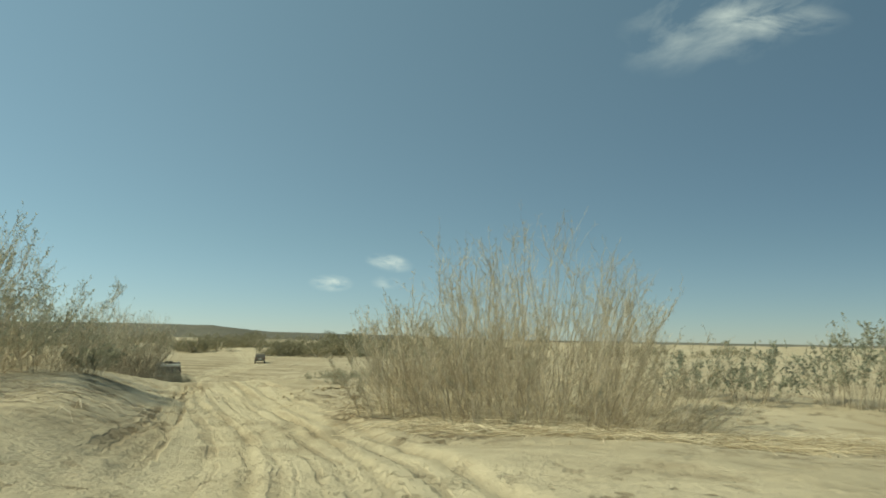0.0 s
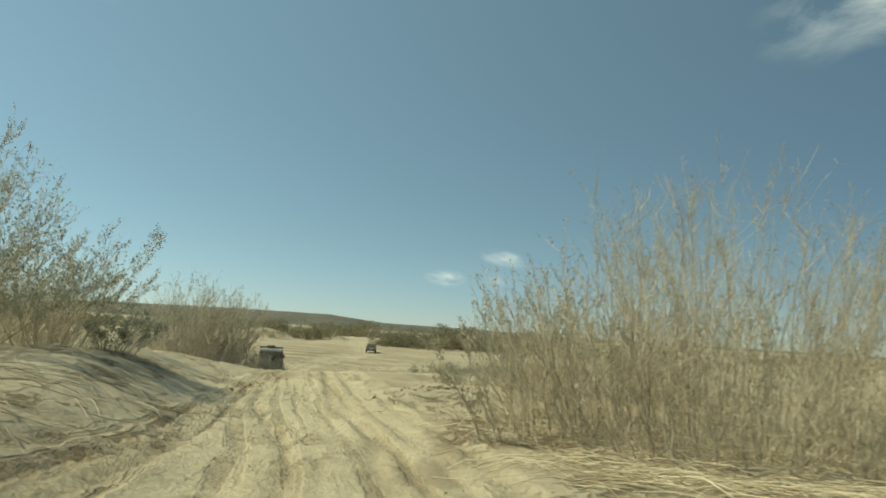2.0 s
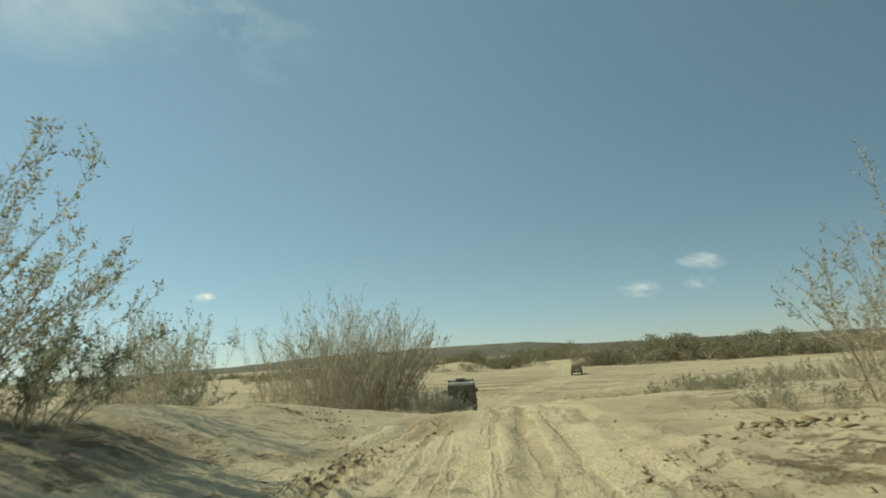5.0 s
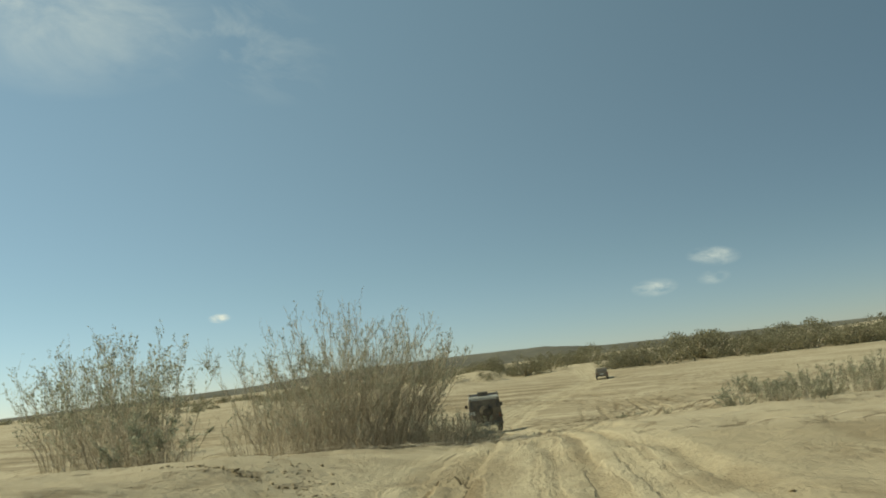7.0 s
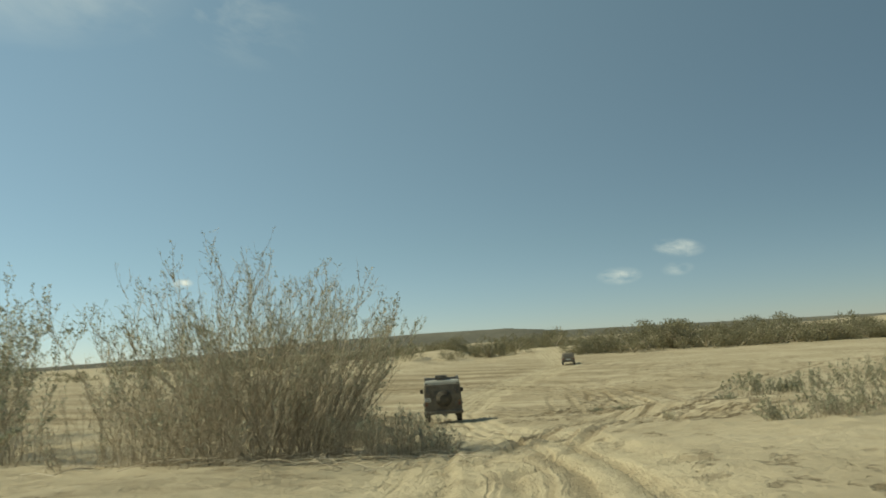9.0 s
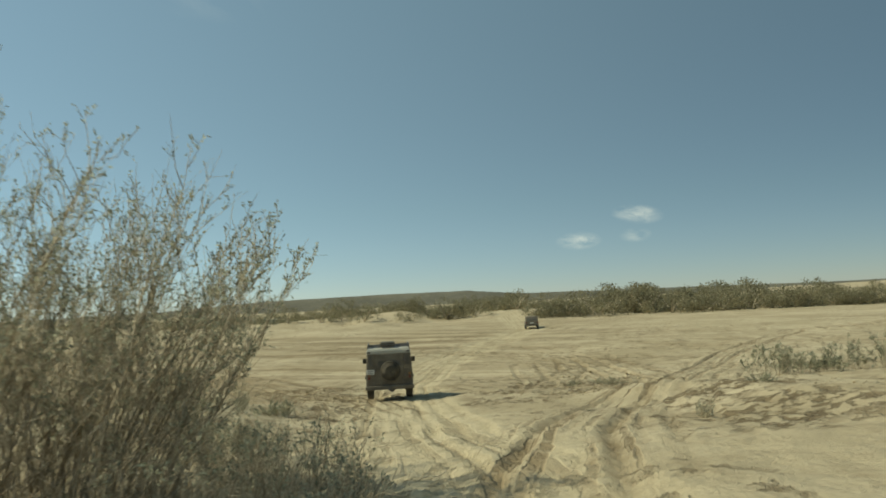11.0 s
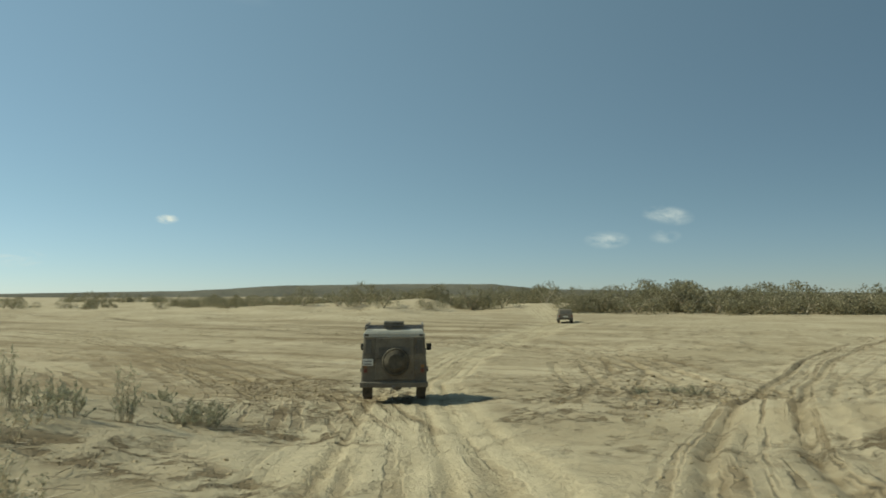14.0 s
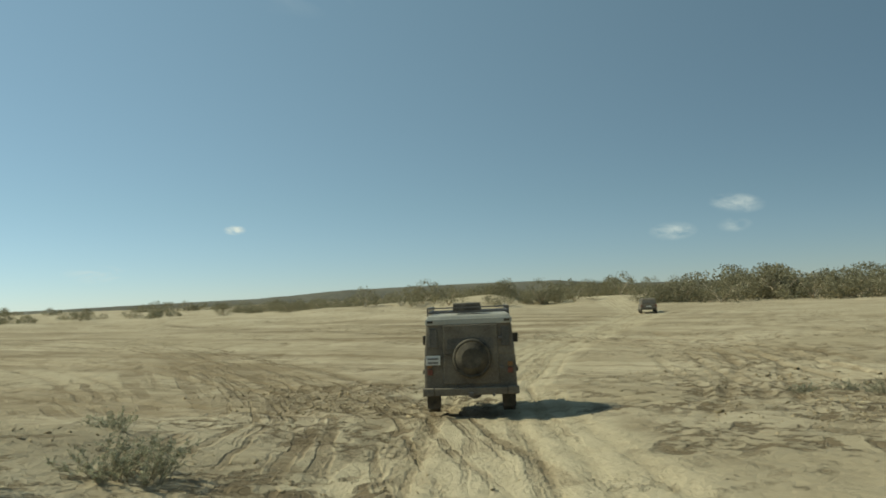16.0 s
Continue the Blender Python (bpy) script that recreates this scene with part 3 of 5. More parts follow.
def shrub_parts(seed, radius, tall, stems, twigs, leaves, foot=0.5, fallen=0.15, thick=0.011, leaf=0.06, lean=(0.0, 0.0), low_leaf=0.3, bushy=0.42, twig_wood=True, twig_from=0.12, plume=0, crook=1.0, twig_long=1.0):
    """Stems and leaves of a many-stemmed willow: rows of points for both."""
    rng = np.random.RandomState(seed)
    n, k = stems, 6
    az = rng.uniform(0, 2 * math.pi, n)
    out = np.stack([np.cos(az), np.sin(az)], -1)
    reach = radius * np.sqrt(rng.uniform(0.0, 1, n))
    base = out * (reach * foot)[:, None] + rng.normal(0, 0.08, (n, 2)) * radius
    h = tall * (1 - 0.55 * (reach / radius) ** 2) * rng.uniform(0.55, 1.0, n)
    h = h * (0.82 + 0.22 * np.sin(2.6 * base[:, 0] + seed) * np.cos(2.2 * base[:, 1] + 2 * seed) + 0.10 * np.sin(5 * az))
    down = rng.rand(n) < fallen
    h = np.where(down, tall * rng.uniform(0.03, 0.13, n), h)
    reach = np.where(down, radius * rng.uniform(0.7, 1.15, n), reach)
    t = np.linspace(0, 1, k)[None, :]
    bend = rng.uniform(0.9, 1.7, n)[:, None]
    run = (reach * (1 - foot))[:, None] * t ** bend + np.where(down, 0.4, 0.0)[:, None] * t
    P = np.zeros((n, k, 3))
    P[..., :2] = base[:, None, :] + out[:, None, :] * run[..., None] + np.array(lean)[None, None, :] * (t ** 1.5)[..., None] * (h / tall)[:, None, None]
    P[..., 2] = h[:, None] * np.where(down[:, None], np.sin(t * 3.0) * 0.9, t ** 0.9) - 0.05
    P += rng.normal(0, 0.035 * crook, P.shape) * tall * 0.25 * np.minimum(t * 1.6, 1)[..., None]
    R = thick * rng.uniform(0.7, 1.6, n)[:, None] * (1.05 - 0.85 * t)
    wood = [tubes(P, R)]
    # side twigs
    m = n * twigs
    who = np.repeat(np.arange(n), twigs)
    at = rng.uniform(twig_from, 0.99, m)
    seg = np.minimum((at * (k - 1)).astype(int), k - 2)
    fr = (at * (k - 1) - seg)[:, None]
    p0 = P[who, seg] * (1 - fr) + P[who, seg + 1] * fr
    tang = unit(P[who, seg + 1] - P[who, seg])
    go = unit(tang + bushy * rng.normal(size=(m, 3)) * np.array([1, 1, 0.6]) + np.array([0, 0, 0.25]))
    ln = twig_long * tall * rng.uniform(0.05, 0.17, m) * np.where(down[who], 0.6, 1) * (1.25 - 0.6 * at)
    q = np.linspace(0, 1, 3)[None, :, None]
    T = p0[:, None] + go[:, None] * (ln[:, None, None] * q) + np.array([0, 0, 1.0]) * (ln[:, None, None] * 0.18 * q ** 2)
    if twig_wood:
        wood.append(tubes(T, (thick * 0.36 * (1.05 - 0.8 * q[..., 0])) * np.ones((m, 1))))
    # leaves along the twigs
    c = m * leaves
    tw = np.repeat(np.arange(m), leaves)
    keep = (rng.rand(c) < np.where(at[tw] > 0.5, 1.0, low_leaf)) & ~down[who[tw]]
    tw = tw[keep]
    a = rng.uniform(0.15, 1.0, len(tw))[:, None]
    lp = T[tw, 0] * (1 - a) + T[tw, 2] * a
    lw = go[tw] + 0.8 * rng.normal(size=(len(tw), 3))
    if plume:                                           # leaves set close along the upper stems
        st = np.repeat(np.nonzero(~down)[0], plume)
        b = 1 - 0.42 * rng.rand(len(st)) ** 1.4
        sg = np.minimum((b * (k - 1)).astype(int), k - 2)
        fb = (b * (k - 1) - sg)[:, None]
        sp = P[st, sg] * (1 - fb) + P[st, sg + 1] * fb + rng.normal(0, 0.025, (len(st), 3))
        sw = unit(P[st, sg + 1] - P[st, sg]) + 0.55 * rng.normal(size=(len(st), 3))
        lp, lw = np.concatenate([lp, sp]), np.concatenate([lw, sw])
    green = blades(lp, lw, leaf, leaf * 0.17, rng)
    v1, f1 = wood[0]
    v2, f2 = wood[1] if twig_wood else (np.zeros((0, 3)), np.zeros((0, 4), int))
    return (np.concatenate([v1, v2]), np.concatenate([f1, f2 + len(v1)])), green


def shrub(name, label, x, y, wood_mat, leaf_mat, turn=0.0, **shape):
    (wv, wf), (lv, lf) = shrub_parts(**shape)
    thing = new(name)
    thing.matrix_world = pose(x, y, on_ground(x, y) - 0.03, 0, 0, turn)
    tagged(thing, label, "shrub")
    for part_name, v, f, m in (("branchwork", wv, wf, wood_mat), ("foliage", lv, lf, leaf_mat)):
        ob = new(part_name, mesh_from(part_name, v, f, m))
        ob.parent = thing
    return thing


def along(P, who, at):
    """Points and tangents at the share `at` along the rows `who` of P."""
    k = P.shape[1]
    seg = np.minimum((at * (k - 1)).astype(int), k - 2)
    fr = (at * (k - 1) - seg)[:, None]
    return P[who, seg] * (1 - fr) + P[who, seg + 1] * fr, unit(P[who, seg + 1] - P[who, seg])


def willow(label, x, y, wood_mat, leaf_mat, seed, radius, tall, stems=40, branches=9, twigs=4, leaves=5, leaf=0.055, bare=0.4, brush=500, brush_top=0.42, foot=0.55, thick=0.014, lean=(0.0, 0.0), flare=1.0, plume=0, twig_mat=None, tip=0.82, splay=0.62, leafy=0.62, name="willow_shrub"):
    """A willow clump: crooked wands from a broad foot, boughs that fork off them, leafy twigs towards the tips, dead brush low down."""
    rng = np.random.RandomState(seed)
    n, k = stems, 8
    az = rng.uniform(0, 2 * math.pi, n)
    out = np.stack([np.cos(az), np.sin(az)], -1)
    far = np.sqrt(rng.uniform(0, 1, n))
    base = out * (radius * foot * far)[:, None] + rng.normal(0, 0.07 * radius, (n, 2))
    h = tall * (1 - 0.38 * far ** 2) * np.where(rng.rand(n) < 0.45, rng.uniform(0.86, 1.0, n), rng.uniform(0.45, 0.9, n))
    t = np.linspace(0, 1, k)[None, :]
    bow = rng.uniform(0.8, 1.8, n)[:, None]
    run = (radius * (1 - foot) * far * flare)[:, None] * t ** bow
    P = np.zeros((n, k, 3))
    P[..., :2] = base[:, None] + out[:, None] * run[..., None] + np.array(lean) * (t ** 1.4)[..., None] * (h / tall)[:, None, None]
    P[..., 2] = h[:, None] * t ** 0.92 - 0.06
    wander = np.cumsum(rng.normal(0, 0.016 * tall, (n, k, 3)) * np.array([1, 1, 0.25]), 1) * np.minimum(t * 3, 1)[..., None]
    P += wander - wander[:, :1]
    wood = [tubes(P, thick * rng.uniform(0.6, 1.4, n)[:, None] * (1.0 - tip * t))]
    # boughs
    m = n * branches
    who = np.repeat(np.arange(n), branches)
    at = 0.97 - 0.75 * rng.rand(m) ** 1.25
    p0, tang = along(P, who, at)
    go = unit(tang + splay * rng.normal(size=(m, 3)) * np.array([1, 1, 0.45]) + np.array([0, 0, 0.15]))
    ln = tall * rng.uniform(0.07, 0.19, m) * (1.35 - 0.62 * at)
    q = np.linspace(0, 1, 4)[None, :, None]
    B = p0[:, None] + go[:, None] * (ln[:, None, None] * q) + np.array([0, 0, 1.0]) * (ln[:, None, None] * 0.30 * q ** 2) + rng.normal(0, 0.05, (m, 4, 3)) * ln[:, None, None] * np.minimum(q * 2, 1)
    wood.append(tubes(B, thick * 0.42 * (1.0 - 0.7 * q[..., 0]) * np.ones((m, 1))))
    # twigs on the boughs and on the upper wands
    c = m * twigs
    wb = np.repeat(np.arange(m), twigs)
    p1, tb = along(B, wb, rng.uniform(0.2, 1.0, c))
    tg = unit(tb + 0.6 * rng.normal(size=(c, 3)) + np.array([0, 0, 0.2]))
    tl = rng.uniform(0.06, 0.20, c) * (0.4 + 0.15 * tall)
    T = np.stack([p1, p1 + tg * tl[:, None]], 1)
    wood.append(tubes(T, thick * np.array([[0.20, 0.10]]) * np.ones((c, 1))))
    # dead brush about the foot
    if brush:
        wr = rng.randint(n, size=brush)
        pb, tb = along(P, wr, brush_top * rng.rand(brush) ** 1.3)
        pb = pb + rng.normal(0, 0.10 * radius, (brush, 3)) * np.array([1, 1, 0.2])
        pb[:, 2] = np.maximum(pb[:, 2], 0.0)
        side = rng.normal(size=(brush, 3)) * np.array([1, 1, 0.5])
        gb = unit(0.9 * tb + 0.75 * side + np.array([0, 0, 0.1]))
        lb = rng.uniform(0.25, 0.8, brush) * min(1.0, 0.35 + 0.2 * tall)
        D = pb[:, None] + gb[:, None] * (lb[:, None, None] * q[:, ::1]) + np.array([0, 0, 1.0]) * (lb[:, None, None] * rng.uniform(-0.25, 0.3, (brush, 1, 1)) * q ** 2)
        D[..., 2] = np.maximum(D[..., 2], 0.01)
        wood.append(tubes(D[:, ::3], thick * 0.30 * np.array([[1.0, 0.35]]) * np.ones((brush, 1))))
    # leaves sit close on the twigs, more of them towards the top
    e = c * leaves
    tw = np.repeat(np.arange(c), leaves)
    level = T[tw, 1, 2] / np.maximum(h[who[wb[tw]]], 0.1)
    tuft = np.where(rng.rand(m) < leafy, rng.uniform(0.7, 1.0, m), 0.12)[wb[tw]]
    tw = tw[rng.rand(e) < np.clip((level - bare) / 0.35, 0.05, 1) * tuft]
    a = rng.uniform(0.1, 1.05, len(tw))[:, None]
    lp, lw = T[tw, 0] * (1 - a) + T[tw, 1] * a, tg[tw] + 0.75 * rng.normal(size=(len(tw), 3))
    if plume:                                           # leaves set close along the tips of the wands
        ws = np.repeat(np.arange(n), plume)
        ps, ts = along(P, ws, 1 - 0.36 * rng.rand(len(ws)) ** 1.3 * rng.uniform(0.3, 1.0, n)[ws])
        lp = np.concatenate([lp, ps + rng.normal(0, 0.03, ps.shape)])
        lw = np.concatenate([lw, ts + 0.6 * rng.normal(size=ps.shape)])
    green = blades(lp, lw, leaf, leaf * 0.2, rng)

    def joined(rows):
        v = np.concatenate([r[0] for r in rows])
        skip = np.cumsum([0] + [len(r[0]) for r in rows])
        return v, np.concatenate([r[1] + k0 for r, k0 in zip(rows, skip)])

    thing = new(name)
    thing.matrix_world = pose(x, y, on_ground(x, y) - 0.03)
    tagged(thing, label, "shrub")
    cut = 2 if twig_mat else len(wood)
    for part_name, rows, mat in (("branchwork", joined(wood[:cut]), wood_mat), ("foliage", green, leaf_mat)):
        ob = new(part_name, mesh_from(part_name, *rows, mat))
        ob.parent = thing
        tagged(ob, kind="stuff")
    if twig_mat:
        fine = new("brush", mesh_from("brush", *joined(wood[2:]), twig_mat))
        fine.parent = thing
        tagged(fine, "fine pale dead twigs", kind="stuff")
    return thing


# the great straw-coloured thicket
for i, (x, y, r, h) in enumerate([(-1.3, 18.5, 1.0, 1.9), (-0.5, 19.0, 1.4, 3.2), (0.5, 19.9, 1.6, 4.0), (1.8, 20.8, 1.8, 4.8), (4.0, 24.2, 2.0, 6.5), (2.5, 26.2, 1.9, 6.0), (5.6, 24.4, 1.9, 5.4), (6.5, 25.8, 1.6, 4.7),
                                  (1.0, 23.4, 1.7, 5.7), (2.8, 18.6, 1.7, 3.2), (4.6, 20.2, 1.9, 4.1), (6.6, 21.4, 1.7, 2.9), (5.0, 18.6, 1.5, 2.2), (1.0, 18.0, 1.2, 2.1), (-0.6, 21.4, 1.4, 3.0), (7.4, 20.0, 1.0, 1.2)]):
    willow("tall straw-coloured willow thicket with bare lower stems", x, y, M_WAND, M_LEAF_PALE, seed=10 + i, radius=r, tall=1.1 * h, stems=int(9 + 4.2 * r * r), branches=13, twigs=4, leaves=6, leaf=0.042,
           bare=0.55, brush=int(150 * r * r), brush_top=0.42, foot=0.62, thick=0.016, plume=42, twig_mat=M_STRAW, tip=0.75, splay=0.7, leafy=0.35, lean=(max(-0.75, 0.38 * (x - 2.6)), 0.12 * (y - 21)))
# beside the track
for i, (x, y, r, h) in enumerate([(-10.8, 19.6, 1.5, 3.2), (-11.8, 16.8, 1.7, 4.8), (-12.2, 13.0, 1.5, 3.2), (-12.6, 18.4, 1.8, 4.2), (-12.6, 14.2, 2.2, 4.7), (-12.0, 9.5, 2.2, 4.3), (-13.2, 21.0, 1.8, 3.0), (-10.2, 20.8, 0.8, 1.3)]):
    willow("grey-green willow shrub with upright twigs on sand", x, y, M_WAND, M_LEAF, seed=30 + i, radius=r, tall=h - 0.2, stems=int(16 + 8 * r * r), branches=12, twigs=4, leaves=8, leaf=0.05,
           bare=0.12, brush=int(150 * r * r), brush_top=0.35, foot=0.5, flare=1.7, thick=0.011, plume=40, twig_mat=M_STRAW, lean=(0.5, 0.3))
# the willow that hangs over the track, with its low brush
for i, (x, y, r, h) in enumerate([(-17.6, 36.2, 1.9, 4.4), (-16.75, 37.2, 1.8, 4.1), (-18.6, 38.6, 2.0, 4.8), (-20.2, 36.8, 1.9, 4.4)]):
    willow("many-stemmed brown willow with small olive leaves", x, y, M_BARK, M_LEAF, seed=40 + i, radius=r, tall=h, stems=32, branches=13, twigs=4, leaves=7, leaf=0.044,
           bare=0.32, brush=700, brush_top=0.5, foot=0.5, thick=0.014, flare=1.7, plume=20)
willow("brown willow with long boughs leaning over the track", -17.0, 38.2, M_BARK, M_LEAF, seed=47, radius=1.2, tall=3.5, stems=28, branches=13, twigs=4, leaves=8, leaf=0.044, bare=0.3, brush=300, thick=0.015, lean=(1.3, 0.8), plume=16, leafy=0.5)
willow("brown willow with slanting leafy boughs", -18.0, 37.4, M_BARK, M_LEAF, seed=49, radius=1.5, tall=4.5, stems=26, branches=13, twigs=4, leaves=8, leaf=0.044, bare=0.3, brush=200, thick=0.015, lean=(1.2, 0.85), plume=16)
for i, (x, y, r, h) in enumerate([(-15.6, 39.0, 1.3, 1.1), (-16.2, 40.4, 1.2, 0.9), (-15.3, 37.5, 1.0, 1.1), (-16.9, 34.9, 1.3, 1.5), (-18.4, 34.4, 1.2, 1.7), (-14.7, 38.6, 0.8, 0.6), (-3.7, 28.4, 0.8, 0.5)]):
    willow("low brown tangle of half-dead willow twigs on sand", x, y, M_BARK, M_LEAF, seed=240 + i, radius=r, tall=h, stems=34, branches=6, twigs=3, leaves=3, leaf=0.05, bare=0.3, brush=420, brush_top=0.8, foot=0.85, thick=0.009, flare=1.6, name="brushwood")
for i, (x, y, r, h) in enumerate([(-17.9, 41.3, 0.8, 0.8), (-18.9, 42.4, 0.8, 0.9), (-19.8, 41.0, 0.9, 1.1), (-20.6, 42.8, 0.7, 0.8)]):
    willow("thin dry willow shoots scattered on sand", x, y, M_WAND, M_LEAF, seed=270 + i, radius=r, tall=h, stems=12, branches=6, twigs=3, leaves=4, leaf=0.045, bare=0.3, brush=50, brush_top=0.6, foot=0.9, thick=0.007, name="brushwood")
for i, (x, y, r, h) in enumerate([(-25.7, 36.7, 2.3, 4.9), (-29.6, 38.6, 2.5, 5.4), (-35.0, 40.6, 2.6, 5.6), (-22.8, 34.4, 1.5, 1.7)]):
    willow("olive willow shrub on the sandy bank", x, y, M_BARK, M_LEAF, seed=50 + i, radius=r, tall=h, stems=int(10 + 6 * r * r), branches=11, twigs=4, leaves=6, leaf=0.08, bare=0.3, brush=int(110 * r * r), thick=0.015, plume=20)
for i, (x, y, r, h) in enumerate([(-7.6, 42.0, 1.0, 0.7), (-6.6, 43.0, 1.1, 0.8), (-5.6, 43.6, 1.1, 0.9), (-4.4, 44.6, 1.2, 1.0)]):
    willow("low olive-brown brush on a sand bank", x, y, M_BARK, M_WEED, seed=260 + i, radius=r, tall=h, stems=30, branches=6, twigs=3, leaves=5, leaf=0.05, bare=0.1, brush=300, brush_top=0.8, foot=0.85, thick=0.008, flare=1.5, name="brushwood")
for i, (x, y, r, h) in enumerate([(-1.8, 28.6, 1.6, 3.5), (0.6, 29.2, 1.8, 3.0), (2.4, 31.5, 2.0, 3.0)]):
    willow("half-leafed willow shrub above the sand bank", x, y, M_BARK, M_LEAF, seed=60 + i, radius=r, tall=h, stems=int(14 + 8 * r * r), branches=11, twigs=4, leaves=9, leaf=0.05, bare=0.3, brush=int(420 * r * r), brush_top=0.5, foot=0.5, thick=0.012, flare=1.35)
for i, (x, y, r, h) in enumerate([(12.5, 29.5, 2.0, 2.7), (16.0, 28.5, 2.5, 3.7), (19.6, 29.5, 2.5, 3.6), (10.4, 31.0, 1.6, 1.9)]):
    willow("low grey-green willow shrub behind bare sand", x, y, M_BARK, M_LEAF, seed=70 + i, radius=r, tall=h, stems=int(10 + 6 * r * r), branches=10, twigs=4, leaves=10, leaf=0.09, bare=0.12, brush=int(90 * r * r), thick=0.013)

# small weeds on the sand
weeds = []
for i, (r, h) in enumerate([(0.32, 0.8), (0.45, 0.6), (0.30, 1.3), (0.6, 0.75)]):
    weeds.append(dict(seed=120 + i, radius=r, tall=h, stems=(16, 24, 18, 36)[i], twigs=11, leaves=8, foot=0.4, fallen=0.1, thick=0.005, leaf=0.036, low_leaf=0.9))
WEEDS = [(-23.5, 47.4, 0), (-23.4, 48.3, 2), (-23.3, 50.0, 3), (-24.2, 47.5, 0), (-24.2, 46.9, 2), (-25.0, 46.9, 0), (-23.6, 49.8, 3), (-25.2, 48.6, 1), (-20.1, 43.2, 3), (-18.2, 42.2, 3),
         (-21.0, 44.2, 1), (-22.8, 44.5, 3), (-24.4, 46.2, 1), (-18.2, 66.5, 1), (-16.4, 66.8, 3), (-17.2, 67.4, 1), (-26.0, 51.6, 1),
         (-8.3, 41.9, 3), (-7.2, 43.2, 3), (-6.0, 43.0, 3), (-4.9, 44.4, 3), (-6.2, 40.7, 0), (-10.2, 52.9, 1)]
for x, y, k in WEEDS:
    w = shrub("weed", "small grey-green weed growing in bare sand", x, y, M_BARK, M_WEED, turn=37.0 * x, **weeds[k])
    tagged(w, category="weed", group="weeds on the sand")
for i, (x, y, r, h) in enumerate([(-11.4, 47.6, 0.25, 0.6), (-20.4, 42.4, 0.5, 0.9), (-19.4, 42.0, 0.6, 0.8), (-21.3, 43.0, 0.6, 1.0), (-18.6, 41.2, 0.5, 0.7), (-20.0, 44.0, 0.4, 0.7), (-22.4, 45.6, 0.5, 0.8), (-19.0, 43.0, 0.5, 0.8),
                                  (-23.2, 46.6, 0.4, 0.6), (-17.9, 41.0, 0.4, 0.6), (-21.8, 42.2, 0.7, 1.1)]):
    w = shrub("dry_weed", "dry straw-coloured weed in bare sand", x, y, M_STRAW, M_LEAF_PALE, seed=180 + i, radius=r, tall=h, stems=26, twigs=8, leaves=3, foot=0.4, fallen=0.2, thick=0.005, leaf=0.05, low_leaf=0.6)
    tagged(w, category="weed", group="dry weeds on the sand")
for i, (x, y, r, h) in enumerate([(-9.8, 57.2, 0.9, 1.2), (-9.0, 58.4, 0.8, 0.9), (-7.4, 59.4, 0.8, 1.2), (-5.6, 60.4, 1.2, 1.5), (-3.8, 61.0, 1.3, 1.6), (-1.6, 61.6, 1.4, 1.6), (1.0, 62.0, 1.5, 1.6), (3.6, 62.6, 1.5, 1.7), (-8.2, 57.4, 0.5, 0.6)]):
    willow("low grey-green bush at the edge of a sand bank", x, y, M_BARK, M_WEED, seed=140 + i, radius=r, tall=h, stems=int(18 + 12 * r * r), branches=8, twigs=4, leaves=6, leaf=0.06, bare=0.1, brush=int(90 * r * r), foot=0.75, thick=0.009, name="bush")

# ---- far woods ----
protos = []


def crowned_tree(seed, radius, tall):
    """A low willow tree: leaning limbs and a broad crown of leaf clumps, down to the ground."""
    r = np.random.RandomState(seed)
    n = 9
    az = r.uniform(0, 6.28, n)
    tip = np.stack([np.cos(az) * radius * 0.6, np.sin(az) * radius * 0.6, tall * r.uniform(0.4, 0.7, n)], -1)
    t = np.linspace(0, 1, 5)[None, :, None]
    P = tip[:, None] * np.concatenate([t ** 1.4, t ** 1.4, t], -1) + r.normal(0, 0.06, (n, 5, 3)) * t
    wood = tubes(P, 0.09 * (1.05 - 0.85 * t[..., 0]) * np.ones((n, 1)))
    c = 30
    az = r.uniform(0, 6.28, c)
    off = radius * np.sqrt(r.uniform(0, 1, c))
    size = radius * r.uniform(0.20, 0.34, c)
    crest = tall * (1 - 0.6 * (off / radius) ** 2) - size * 0.75
    mid = np.stack([np.cos(az) * off, np.sin(az) * off, np.maximum(crest * np.where(r.rand(c) < 0.55, r.uniform(0.82, 1.0, c), r.uniform(0.15, 0.8, c)), size * 0.5)], -1)
    k = r.randint(c, size=1100)
    way = unit(r.normal(size=(len(k), 3)) + (0, 0, 0.25))
    lp = mid[k] + way * (size[k] * r.uniform(0.35, 1.0, len(k)))[:, None] * np.array([1, 1, 0.9])
    lp[:, 2] = np.maximum(lp[:, 2], 0.05)
    green = blades(lp, r.normal(size=way.shape) + 0.3 * way, 0.25, 0.088, r)
    thing = new("tree")
    tagged(thing, "dense olive-brown riverside willow tree", "tree", group="woods across the river bed")
    for part_name, (v, f), m in (("branchwork", wood, M_BARK), ("crown", green, M_LEAF_FAR)):
        new(part_name, mesh_from(part_name, v, f, m)).parent = thing
    return thing


for i, (r, h) in enumerate([(3.5, 4.0), (3.2, 4.6), (3.9, 3.6), (3.0, 3.0), (3.7, 4.2)]):
    protos.append(crowned_tree(90 + i, r, h))
rng = np.random.RandomState(5)


def far_tree(x, y, size=1.0):
    k = rng.randint(len(protos))
    t = copy_thing(protos[k], pose(x, y, on_ground(x, y) - 0.15, 0, 0, rng.uniform(0, 360)))
    t.scale = (size, size, size * rng.uniform(0.85, 1.15))
    return t


